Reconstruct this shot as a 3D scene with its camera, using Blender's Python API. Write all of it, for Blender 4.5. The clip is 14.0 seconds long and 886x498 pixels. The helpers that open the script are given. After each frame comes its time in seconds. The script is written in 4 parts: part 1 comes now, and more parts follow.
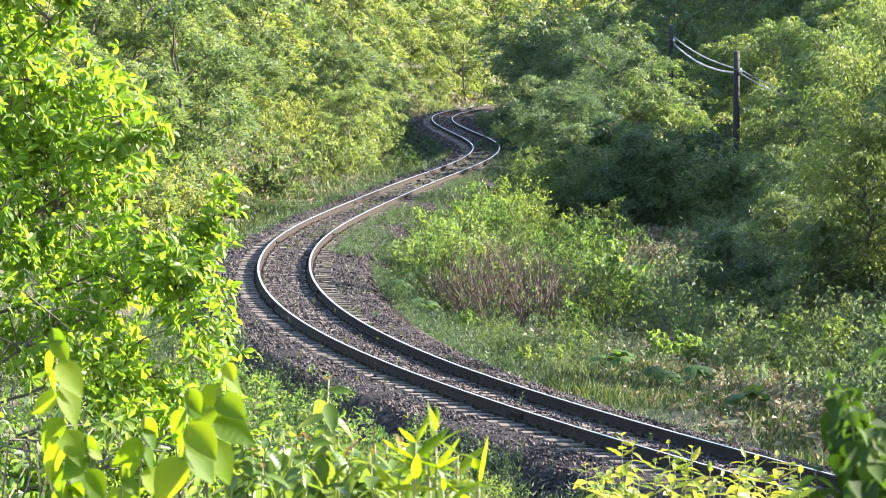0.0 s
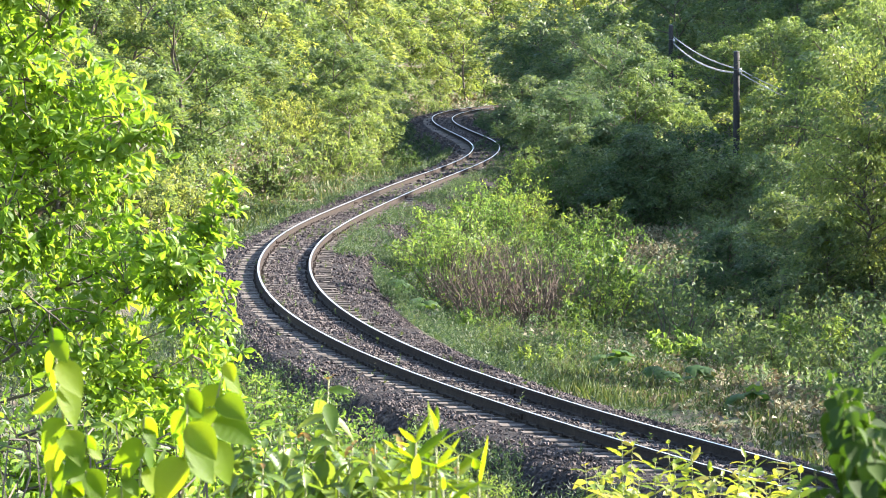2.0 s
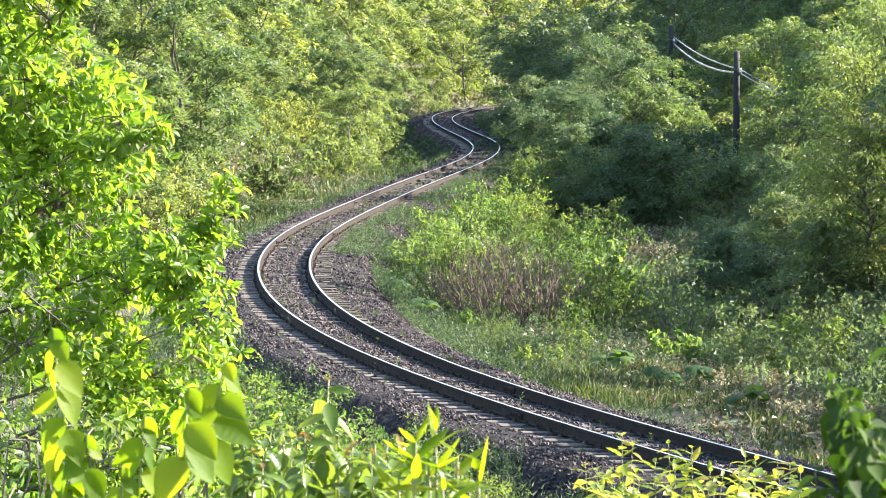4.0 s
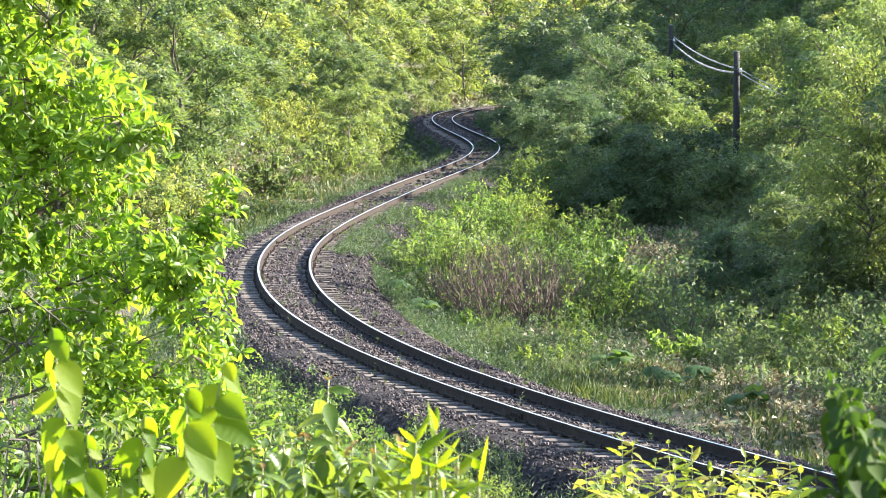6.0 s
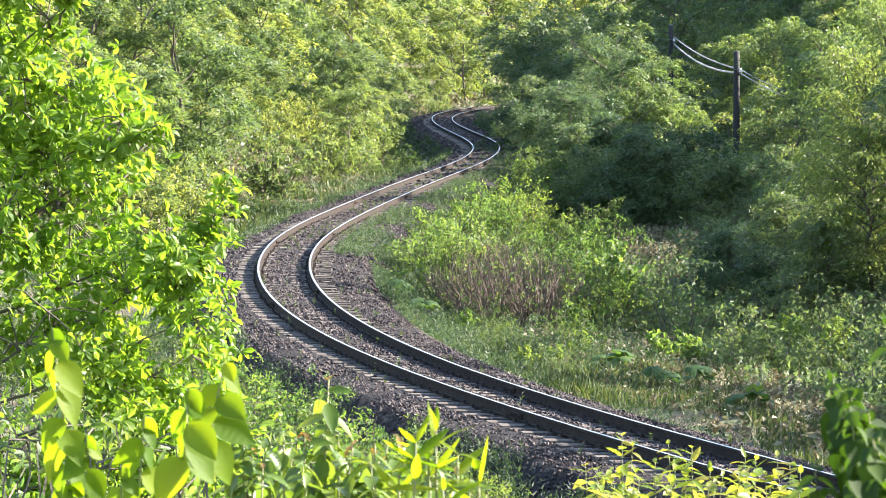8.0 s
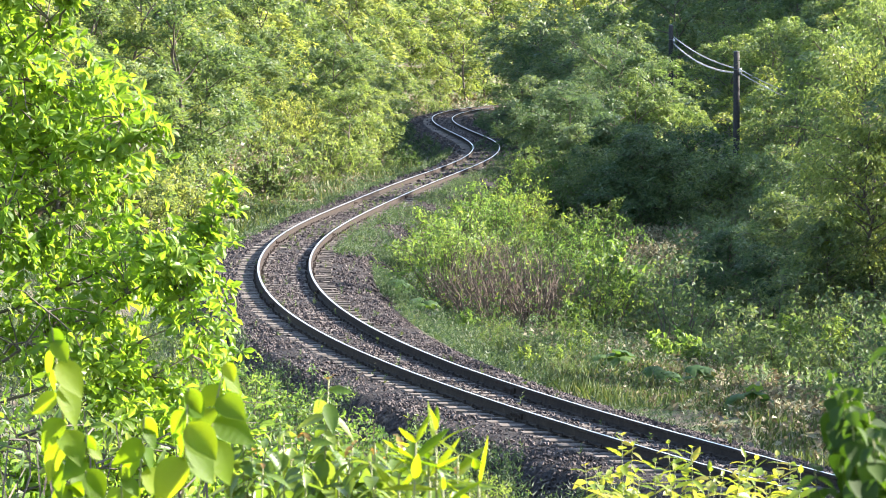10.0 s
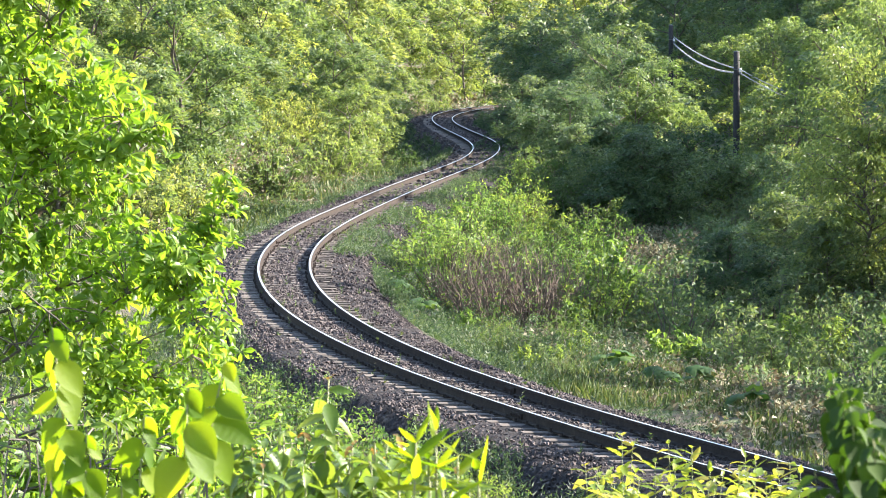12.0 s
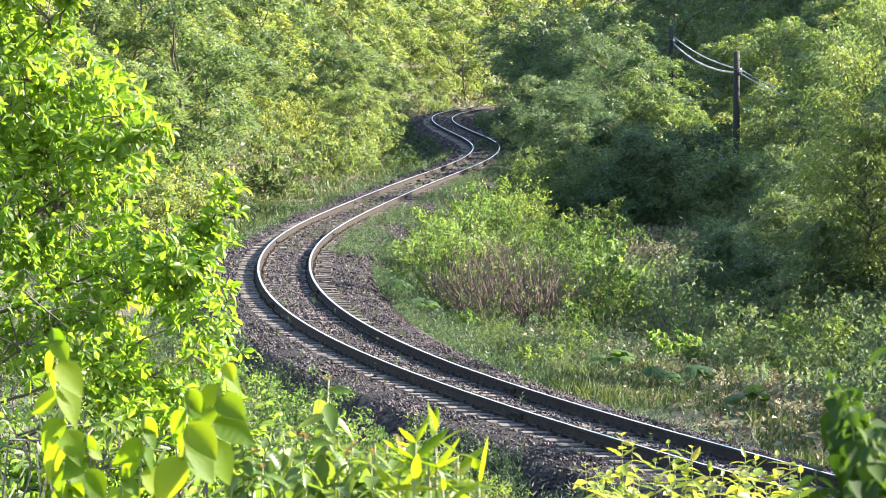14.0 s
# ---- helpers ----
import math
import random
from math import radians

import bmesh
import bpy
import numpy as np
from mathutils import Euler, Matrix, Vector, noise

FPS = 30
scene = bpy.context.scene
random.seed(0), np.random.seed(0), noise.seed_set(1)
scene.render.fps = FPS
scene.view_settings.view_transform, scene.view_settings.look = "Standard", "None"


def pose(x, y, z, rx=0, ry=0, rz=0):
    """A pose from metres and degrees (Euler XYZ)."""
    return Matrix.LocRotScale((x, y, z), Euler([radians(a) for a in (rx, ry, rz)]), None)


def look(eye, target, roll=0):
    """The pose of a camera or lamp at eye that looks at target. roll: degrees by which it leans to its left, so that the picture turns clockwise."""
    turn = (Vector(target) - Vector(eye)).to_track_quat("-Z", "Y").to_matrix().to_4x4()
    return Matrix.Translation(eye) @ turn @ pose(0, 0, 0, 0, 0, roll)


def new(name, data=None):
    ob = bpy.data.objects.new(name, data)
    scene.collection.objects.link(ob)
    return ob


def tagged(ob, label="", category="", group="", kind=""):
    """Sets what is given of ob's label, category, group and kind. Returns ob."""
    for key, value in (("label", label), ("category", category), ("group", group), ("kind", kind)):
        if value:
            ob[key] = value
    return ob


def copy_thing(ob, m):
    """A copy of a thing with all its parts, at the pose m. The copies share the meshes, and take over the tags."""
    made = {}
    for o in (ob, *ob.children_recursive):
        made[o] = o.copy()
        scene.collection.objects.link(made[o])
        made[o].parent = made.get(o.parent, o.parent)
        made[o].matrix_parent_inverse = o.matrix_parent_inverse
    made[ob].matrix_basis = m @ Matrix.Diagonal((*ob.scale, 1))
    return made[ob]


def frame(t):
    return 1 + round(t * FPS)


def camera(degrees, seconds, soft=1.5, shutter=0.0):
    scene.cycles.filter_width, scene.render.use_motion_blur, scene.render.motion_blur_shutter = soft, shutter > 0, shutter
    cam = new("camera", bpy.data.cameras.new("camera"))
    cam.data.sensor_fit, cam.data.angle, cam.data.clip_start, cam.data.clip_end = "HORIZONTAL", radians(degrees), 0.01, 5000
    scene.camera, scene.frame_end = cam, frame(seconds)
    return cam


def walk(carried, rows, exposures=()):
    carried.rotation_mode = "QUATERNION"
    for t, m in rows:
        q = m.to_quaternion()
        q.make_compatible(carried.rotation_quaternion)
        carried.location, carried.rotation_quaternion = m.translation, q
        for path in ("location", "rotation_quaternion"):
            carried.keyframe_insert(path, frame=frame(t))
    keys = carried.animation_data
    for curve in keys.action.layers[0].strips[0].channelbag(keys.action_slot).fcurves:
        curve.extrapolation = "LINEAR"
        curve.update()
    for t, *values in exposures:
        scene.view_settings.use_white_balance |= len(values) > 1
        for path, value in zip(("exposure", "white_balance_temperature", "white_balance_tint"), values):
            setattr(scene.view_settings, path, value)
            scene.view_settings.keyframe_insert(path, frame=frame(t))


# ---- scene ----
cam = camera(11.19, 14.0, soft=0.3)
EYE = (0.0, 0.0, 5.35)
VIEW = look(EYE, (0.0, 100.0, 5.35 - 4.994))
walk(cam, [(0.0, VIEW), (14.0, VIEW)], exposures=[(0.0, 2.46), (14.0, 2.46)])
cam.data.dof.use_dof = True
cam.data.dof.focus_distance = 85.0
cam.data.dof.aperture_fstop = 34.0

# ---- world and sun ----
SUN_ELEV, SUN_AZ = 27.0, 74.0        # degrees; azimuth clockwise from +Y
world = bpy.data.worlds.new("world")
scene.world = world
world.use_nodes = True
wn = world.node_tree.nodes
sky = wn.new("ShaderNodeTexSky")
sky.sky_type, sky.sun_disc = "NISHITA", False
sky.sun_elevation, sky.sun_rotation = radians(SUN_ELEV), radians(SUN_AZ)
wn["Background"].inputs["Strength"].default_value = 0.10
world.node_tree.links.new(sky.outputs[0], wn["Background"].inputs["Color"])
lamp = bpy.data.lights.new("sun", "SUN")
lamp.energy, lamp.angle, lamp.color = 5.0, radians(0.6), (1.0, 0.915, 0.81)
sun = new("sun", lamp)
to_sun = Vector((math.sin(radians(SUN_AZ)) * math.cos(radians(SUN_ELEV)),
                 math.cos(radians(SUN_AZ)) * math.cos(radians(SUN_ELEV)), math.sin(radians(SUN_ELEV))))
sun.matrix_world = look(to_sun * 400, (0, 0, 0))


# ---- materials ----
def mat_base(name):
    m = bpy.data.materials.new(name)
    m.use_nodes = True
    nt = m.node_tree
    return m, nt, nt.nodes["Principled BSDF"], nt.nodes["Material Output"]


def ramp(nt, fac, stops):
    r = nt.nodes.new("ShaderNodeValToRGB")
    e = r.color_ramp.elements
    while len(e) < len(stops):
        e.new(0.5)
    for el, (p, c) in zip(e, stops):
        el.position, el.color = p, (*c, 1)
    nt.links.new(fac, r.inputs[0])
    return r.outputs[0]


def noise_fac(nt, scale, detail=4.0, rough=0.6, coord="Object"):
    tc = nt.nodes.new("ShaderNodeTexCoord")
    n = nt.nodes.new("ShaderNodeTexNoise")
    n.inputs["Scale"].default_value = scale
    n.inputs["Detail"].default_value = detail
    n.inputs["Roughness"].default_value = rough
    nt.links.new(tc.outputs[coord], n.inputs["Vector"])
    return n.outputs[0]


def mixc(nt, fac, a, b, mode="MIX"):
    m = nt.nodes.new("ShaderNodeMix")
    m.data_type, m.blend_type = "RGBA", mode
    for sock, v in ((m.inputs[0], fac), (m.inputs[6], a), (m.inputs[7], b)):
        if isinstance(v, (int, float)):
            sock.default_value = v
        elif isinstance(v, tuple):
            sock.default_value = (*v, 1)
        else:
            nt.links.new(v, sock)
    return m.outputs[2]


def bump(nt, bsdf, fac, strength, dist):
    b = nt.nodes.new("ShaderNodeBump")
    b.inputs["Strength"].default_value, b.inputs["Distance"].default_value = strength, dist
    nt.links.new(fac, b.inputs["Height"])
    nt.links.new(b.outputs[0], bsdf.inputs["Normal"])


def leaf_mat(name, dark, mid, light, glow, trans=0.45, rough=0.5, single=False, vary=True):
    """Leaf tissue: a waxy reflecting side and light that passes through the blade."""
    m, nt, bsdf, out = mat_base(name)
    if single:
        rnd = nt.nodes.new("ShaderNodeObjectInfo").outputs["Random"]
    else:
        rnd = nt.nodes.new("ShaderNodeNewGeometry").outputs["Random Per Island"]
    col = ramp(nt, rnd, [(0.0, dark), (0.5, mid), (1.0, light)])
    col = mixc(nt, noise_fac(nt, 0.9, 2.0), col, (0.55, 0.75, 0.5), "MULTIPLY") if not single else mixc(nt, noise_fac(nt, 40, 3.0), col, (0.75, 0.8, 0.6), "MULTIPLY")
    if vary and not single:
        each = nt.nodes.new("ShaderNodeObjectInfo").outputs["Random"]
        col = mixc(nt, 1.0, col, ramp(nt, each, [(0.0, (0.56, 0.68, 0.74)), (0.5, (0.93, 0.98, 1.0)), (1.0, (1.36, 1.22, 1.05))]), "MULTIPLY")
    nt.links.new(col, bsdf.inputs["Base Color"])
    bsdf.inputs["Roughness"].default_value = rough
    bsdf.inputs["Specular IOR Level"].default_value = 0.35
    if single:
        wv = nt.nodes.new("ShaderNodeTexWave")
        tc = nt.nodes.new("ShaderNodeTexCoord")
        nt.links.new(tc.outputs["Object"], wv.inputs["Vector"])
        wv.bands_direction = "Y"
        wv.inputs["Scale"].default_value, wv.inputs["Distortion"].default_value, wv.inputs["Detail Scale"].default_value = 2.2, 2.5, 2.0
        bump(nt, bsdf, wv.outputs[1], 0.08, 0.012)
    tr = nt.nodes.new("ShaderNodeBsdfTranslucent")
    nt.links.new(mixc(nt, 1.0, col, glow, "MULTIPLY"), tr.inputs[0])
    mx = nt.nodes.new("ShaderNodeMixShader")
    mx.inputs[0].default_value = trans
    nt.links.new(bsdf.outputs[0], mx.inputs[1])
    nt.links.new(tr.outputs[0], mx.inputs[2])
    nt.links.new(mx.outputs[0], out.inputs["Surface"])
    return m


def plain_mat(name, stops, scale, rough, bump_s=0.4, bump_d=0.01, bump_scale=None, metal=0.0, island=0.0, single=0.0, spec=0.5):
    m, nt, bsdf, out = mat_base(name)
    col = ramp(nt, noise_fac(nt, scale, 5.0, 0.65), stops)
    if island:
        rnd = nt.nodes.new("ShaderNodeNewGeometry").outputs["Random Per Island"]
        col = mixc(nt, island, col, ramp(nt, rnd, [(0, (0.45, 0.45, 0.45)), (1, (1.6, 1.6, 1.6))]), "MULTIPLY")
    if single:
        rnd = nt.nodes.new("ShaderNodeObjectInfo").outputs["Random"]
        col = mixc(nt, single, col, ramp(nt, rnd, [(0, (0.5, 0.5, 0.5)), (1, (1.4, 1.35, 1.3))]), "MULTIPLY")
    nt.links.new(col, bsdf.inputs["Base Color"])
    bsdf.inputs["Roughness"].default_value, bsdf.inputs["Metallic"].default_value = rough, metal
    bsdf.inputs["Specular IOR Level"].default_value = spec
    if bump_s:
        bump(nt, bsdf, noise_fac(nt, bump_scale or scale * 4, 6.0), bump_s, bump_d)
    return m


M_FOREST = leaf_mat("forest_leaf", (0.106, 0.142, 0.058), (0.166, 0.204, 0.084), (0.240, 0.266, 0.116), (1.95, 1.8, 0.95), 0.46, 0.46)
# darker, bluer copy of the leaf above: part of the hillside's shade and haze
M_SHADE_TONED = leaf_mat("shade_toned_leaf", (0.068, 0.100, 0.056), (0.108, 0.146, 0.076), (0.165, 0.196, 0.106), (1.9, 1.85, 1.1), 0.40, 0.50)
M_YOUNG = leaf_mat("young_leaf", (0.100, 0.172, 0.028), (0.160, 0.242, 0.044), (0.245, 0.308, 0.070), (2.1, 2.0, 0.7), 0.55, 0.45, vary=False)
M_BUSH = leaf_mat("bush_leaf", (0.062, 0.096, 0.035), (0.100, 0.142, 0.050), (0.160, 0.196, 0.074), (1.95, 1.8, 0.9), 0.40, 0.50)
M_PALE = leaf_mat("pale_leaf", (0.078, 0.124, 0.044), (0.126, 0.188, 0.066), (0.190, 0.246, 0.096), (2.0, 1.85, 0.85), 0.53, 0.48)
M_HERB = leaf_mat("herb_leaf", (0.036, 0.058, 0.034), (0.066, 0.094, 0.050), (0.130, 0.150, 0.080), (1.7, 1.7, 1.0), 0.36, 0.55)
M_BIG = leaf_mat("big_leaf", (0.075, 0.150, 0.014), (0.130, 0.210, 0.018), (0.205, 0.270, 0.028), (2.3, 2.0, 0.45), 0.62, 0.62, single=True)
M_SHOOT = leaf_mat("shoot_leaf", (0.070, 0.125, 0.026), (0.110, 0.172, 0.038), (0.170, 0.225, 0.062), (2.1, 1.9, 0.7), 0.42, 0.36, single=True)
M_TIP = leaf_mat("young_red_leaf", (0.24, 0.15, 0.05), (0.30, 0.19, 0.07), (0.36, 0.24, 0.10), (1.8, 1.4, 0.8), 0.45, 0.45, single=True)
M_SPRIG = leaf_mat("sprig_leaf", (0.15, 0.22, 0.04), (0.21, 0.27, 0.05), (0.30, 0.27, 0.08), (2.0, 1.8, 0.8), 0.48, 0.4, single=True)
# near rounded leaves: the shade they stand in is put into this dark colour
M_SHADED_NEAR = leaf_mat("shade_darkened_leaf", (0.022, 0.050, 0.008), (0.033, 0.068, 0.010), (0.055, 0.100, 0.016), (1.9, 1.9, 0.6), 0.42, 0.75, single=True)
M_GRASS = leaf_mat("grass_blade", (0.058, 0.088, 0.034), (0.098, 0.128, 0.050), (0.190, 0.190, 0.095), (1.7, 1.6, 0.9), 0.4, 0.55)
M_FUKI = leaf_mat("butterbur_leaf", (0.052, 0.105, 0.034), (0.074, 0.132, 0.042), (0.105, 0.165, 0.055), (1.8, 1.8, 0.8), 0.4, 0.55, single=True)
M_DRY = leaf_mat("dry_leaf", (0.15, 0.095, 0.065), (0.29, 0.205, 0.145), (0.45, 0.355, 0.265), (1.2, 1.1, 0.9), 0.25, 0.7)
M_BARK = plain_mat("bark", [(0.3, (0.055, 0.042, 0.032)), (0.55, (0.12, 0.10, 0.08)), (0.8, (0.20, 0.18, 0.15))], 9.0, 0.9, 0.7, 0.01)
M_STEM = plain_mat("green_stem", [(0.3, (0.12, 0.14, 0.04)), (0.7, (0.20, 0.20, 0.07))], 20.0, 0.6, 0.2, 0.002)
M_TWIG = plain_mat("bare_twig", [(0.3, (0.065, 0.045, 0.034)), (0.7, (0.16, 0.115, 0.085))], 20.0, 0.85, 0.3, 0.003)
M_STONE = plain_mat("ballast_stone", [(0.25, (0.026, 0.022, 0.023)), (0.5, (0.066, 0.055, 0.054)), (0.75, (0.190, 0.158, 0.146))], 3.0, 0.85, 0.5, 0.01, 60.0, island=0.9, spec=0.15)
M_BED = plain_mat("ballast_bed", [(0.3, (0.016, 0.014, 0.015)), (0.6, (0.038, 0.033, 0.033)), (0.85, (0.085, 0.072, 0.068))], 22.0, 0.95, 1.0, 0.04, 30.0, spec=0.15)
M_SOIL = plain_mat("leaf_litter_soil", [(0.28, (0.05, 0.045, 0.028)), (0.45, (0.11, 0.085, 0.055)), (0.6, (0.07, 0.10, 0.035)), (0.8, (0.18, 0.14, 0.09))], 1.3, 0.95, 0.9, 0.06, 14.0)
M_SLEEPER = plain_mat("weathered_timber", [(0.3, (0.06, 0.052, 0.047)), (0.55, (0.135, 0.117, 0.105)), (0.8, (0.27, 0.24, 0.215))], 5.0, 0.9, 0.6, 0.008, 40.0, single=0.7, spec=0.15)
M_RUST = plain_mat("rail_rust", [(0.3, (0.024, 0.019, 0.017)), (0.6, (0.044, 0.034, 0.029)), (0.85, (0.085, 0.066, 0.054))], 6.0, 0.92, bump_s=0.3, bump_d=0.003, bump_scale=50.0, spec=0.15)
M_STEEL = plain_mat("rail_running_steel", [(0.3, (0.55, 0.55, 0.55)), (0.7, (0.74, 0.73, 0.71))], 8.0, 0.42, 0.08, 0.001, 80.0, metal=1.0)
M_POLE = plain_mat("creosoted_timber", [(0.3, (0.018, 0.017, 0.018)), (0.7, (0.045, 0.041, 0.040))], 12.0, 0.85, 0.5, 0.006)
M_CABLE = plain_mat("grey_cable", [(0.3, (0.22, 0.22, 0.23)), (0.7, (0.40, 0.40, 0.41))], 10.0, 0.5, 0.1, 0.002)
M_IRON = plain_mat("iron_fitting", [(0.3, (0.10, 0.10, 0.10)), (0.7, (0.2, 0.2, 0.2))], 15.0, 0.6, 0.2, 0.002, metal=0.6)
M_CERAMIC = plain_mat("white_porcelain", [(0.3, (0.70, 0.70, 0.68)), (0.7, (0.8, 0.8, 0.78))], 8.0, 0.2, 0.0)


# ---- mesh helpers ----
# blades turn a little towards the light
SUNWARD = np.array([0.62, 0.16, 0.75])


class Soup:
    """Vertices and faces gathered for one mesh."""

    def __init__(self):
        self.v, self.f, self.n = [], [], 0

    def add(self, v, f):
        v = np.asarray(v, float)
        self.v.append(v)
        self.f.extend((np.asarray(f) + self.n).tolist())
        self.n += len(v)

    def mesh(self, name, *mats, smooth=False):
        me = bpy.data.meshes.new(name)
        me.from_pydata(np.concatenate(self.v).tolist(), [], self.f)
        for m in mats:
            me.materials.append(m)
        if smooth:
            me.polygons.foreach_set("use_smooth", [True] * len(me.polygons))
        me.update()
        return me


def part(name, me, parent, label="", m=None):
    ob = new(name, me)
    ob.parent = parent
    if m is not None:
        ob.matrix_basis = m
    if label:
        tagged(ob, label)
    return ob


def unit(a):
    return a / np.maximum(np.linalg.norm(a, axis=-1, keepdims=True), 1e-9)


def leaves(soup, p, axis, normal, size, width=0.55):
    """Folded pointed blades: one rhomb of two triangles each."""
    n = len(p)
    axis = unit(axis)
    side = unit(np.cross(axis, normal))
    up = np.cross(side, axis)
    size = np.broadcast_to(size, (n,))[:, None]
    v = np.empty((n, 4, 3))
    v[:, 0] = p
    v[:, 1] = p + axis * size * 0.42 + side * size * width * 0.5 + up * size * 0.10
    v[:, 2] = p + axis * size - up * size * 0.10
    v[:, 3] = p + axis * size * 0.42 - side * size * width * 0.5 + up * size * 0.10
    i = np.arange(n)[:, None] * 4
    f = np.concatenate([i + [0, 1, 2], i + [0, 2, 3]], 0)
    soup.add(v.reshape(-1, 3), f)


def slivers(soup, p, axis, normal, size, width=0.55):
    """Small far leaves: one pointed triangle each."""
    n = len(p)
    axis = unit(axis)
    side = unit(np.cross(axis, normal))
    size = np.broadcast_to(size, (n,))[:, None]
    v = np.stack([p + side * size * width * 0.55, p + axis * size, p - side * size * width * 0.55], 1)
    soup.add(v.reshape(-1, 3), np.arange(n)[:, None] * 3 + [0, 1, 2])


def fine_leaves(soup, p, axis, normal, size, width=0.5, droop=0.25):
    """Blades with a midrib, rounded flanks and a bent tip: eight triangles each."""
    n = len(p)
    axis = unit(axis)
    side = unit(np.cross(axis, normal))
    up = np.cross(side, axis)
    size = np.broadcast_to(size, (n,))[:, None]
    rows = [(0.0, 0.0), (0.30, 0.33), (0.68, 0.48), (1.0, 0.0)]
    v = np.empty((n, 8, 3))
    k = 0
    for t, w in rows:
        c = p + axis * size * t - up * size * droop * t * t
        if w == 0:
            v[:, k] = c
            k += 1
        else:
            lift = up * size * 0.09
            v[:, k], v[:, k + 1], v[:, k + 2] = c + side * size * width * w + lift, c, c - side * size * width * w + lift
            k += 3
    i = np.arange(n)[:, None] * 8
    tri = [(0, 1, 2), (0, 2, 3), (1, 4, 5), (1, 5, 2), (2, 5, 6), (2, 6, 3), (4, 7, 5), (5, 7, 6)]
    soup.add(v.reshape(-1, 3), np.concatenate([i + list(t) for t in tri], 0))


def tube(soup, pts, radii, sides=5):
    pts = np.asarray(pts, float)
    n = len(pts)
    d = unit(np.gradient(pts, axis=0))
    ref = np.array([0.31, 0.17, 0.93]) if abs(d[0, 2]) < 0.9 else np.array([1.0, 0.1, 0.0])
    a = unit(np.cross(d, ref))
    b = np.cross(d, a)
    ang = np.arange(sides) * 2 * np.pi / sides
    r = np.asarray(radii, float)[:, None, None]
    v = pts[:, None] + r * (a[:, None] * np.cos(ang)[None, :, None] + b[:, None] * np.sin(ang)[None, :, None])
    f = []
    for i in range(n - 1):
        for j in range(sides):
            k = (j + 1) % sides
            f.append((i * sides + j, i * sides + k, (i + 1) * sides + k))
            f.append((i * sides + j, (i + 1) * sides + k, (i + 1) * sides + j))
    for j in range(1, sides - 1):
        f.append(((n - 1) * sides, (n - 1) * sides + j, (n - 1) * sides + j + 1))
    soup.add(v.reshape(-1, 3), f)


def bend(a, b, sag, n, rng, wob=0.03):
    t = np.linspace(0, 1, n)[:, None]
    a, b = np.asarray(a, float), np.asarray(b, float)
    p = a + (b - a) * t
    p[:, 2] += (sag * 4 * t * (1 - t))[:, 0]
    p[1:-1] += rng.normal(0, wob, (n - 2, 3))
    return p


# ---- the line of the track ----
CURV = [1.984, 6.761, 5.060, 4.225, 0.146, 0.909, -2.807, -4.080, 0.118, 1.714, 4.546, 5.915, 7.0, 7.0, 7.0]
STEP = 0.5
BACK = 60                               # half metres of track towards the camera's side
GAUGE = 1.132


def track_line():
    s = np.arange(-BACK, 640) * STEP
    kap = np.interp(s, np.linspace(0, 300, 15), CURV) / 1000
    th = np.empty(len(s))
    th[BACK:] = -0.2921 + np.cumsum(kap[BACK:]) * STEP
    th[:BACK] = th[BACK] - (kap[:BACK][::-1].cumsum() * STEP)[::-1]
    x, y = np.empty(len(s)), np.empty(len(s))
    x[BACK:] = 5.069 + np.cumsum(np.sin(th[BACK:])) * STEP
    y[BACK:] = 50.127 + np.cumsum(np.cos(th[BACK:])) * STEP
    x[:BACK] = x[BACK] - (np.sin(th[:BACK])[::-1].cumsum() * STEP)[::-1]
    y[:BACK] = y[BACK] - (np.cos(th[:BACK])[::-1].cumsum() * STEP)[::-1]
    cant = np.clip(0.0432 * kap * 100, -0.06, 0.06)
    return s, x, y, th, cant


TS, TX, TY, TH, TC = track_line()


def lateral(x, y):
    """Signed distance from the track's centre line, positive to its right."""
    x, y = np.atleast_1d(np.asarray(x, float)), np.atleast_1d(np.asarray(y, float))
    out = np.empty(len(x))
    lx, ly, lt = TX[::4], TY[::4], TH[::4]
    for a in range(0, len(x), 4000):
        dx, dy = x[a:a + 4000, None] - lx, y[a:a + 4000, None] - ly
        i = np.argmin(dx * dx + dy * dy, 1)
        r = np.arange(len(i))
        d = np.sqrt((dx * dx + dy * dy)[r, i])
        c = dx[r, i] * np.cos(lt[i]) - dy[r, i] * np.sin(lt[i])
        along = dx[r, i] * np.sin(lt[i]) + dy[r, i] * np.cos(lt[i])
        inner = (i > 0) & (i < len(lx) - 1)
        out[a:a + 4000] = np.where(inner & (np.abs(along) < 2.5), c, np.sign(c) * d)
    return out


def smooth(t):
    t = np.clip(t, 0, 1)
    return t * t * (3 - 2 * t)


SHADE_RIDGE_Y = [-44, 36, 76, 101, 116, 141, 154, 168, 180, 196, 211, 231, 266, 281, 301, 326]
SHADE_RIDGE_Z = [6, 10, 18, 21.5, 22.5, 24, 29, 28, 20, 20, 28.5, 33.5, 33, 22, 8, 2]      # crest of an unseen ridge, set by where its shadow should fall


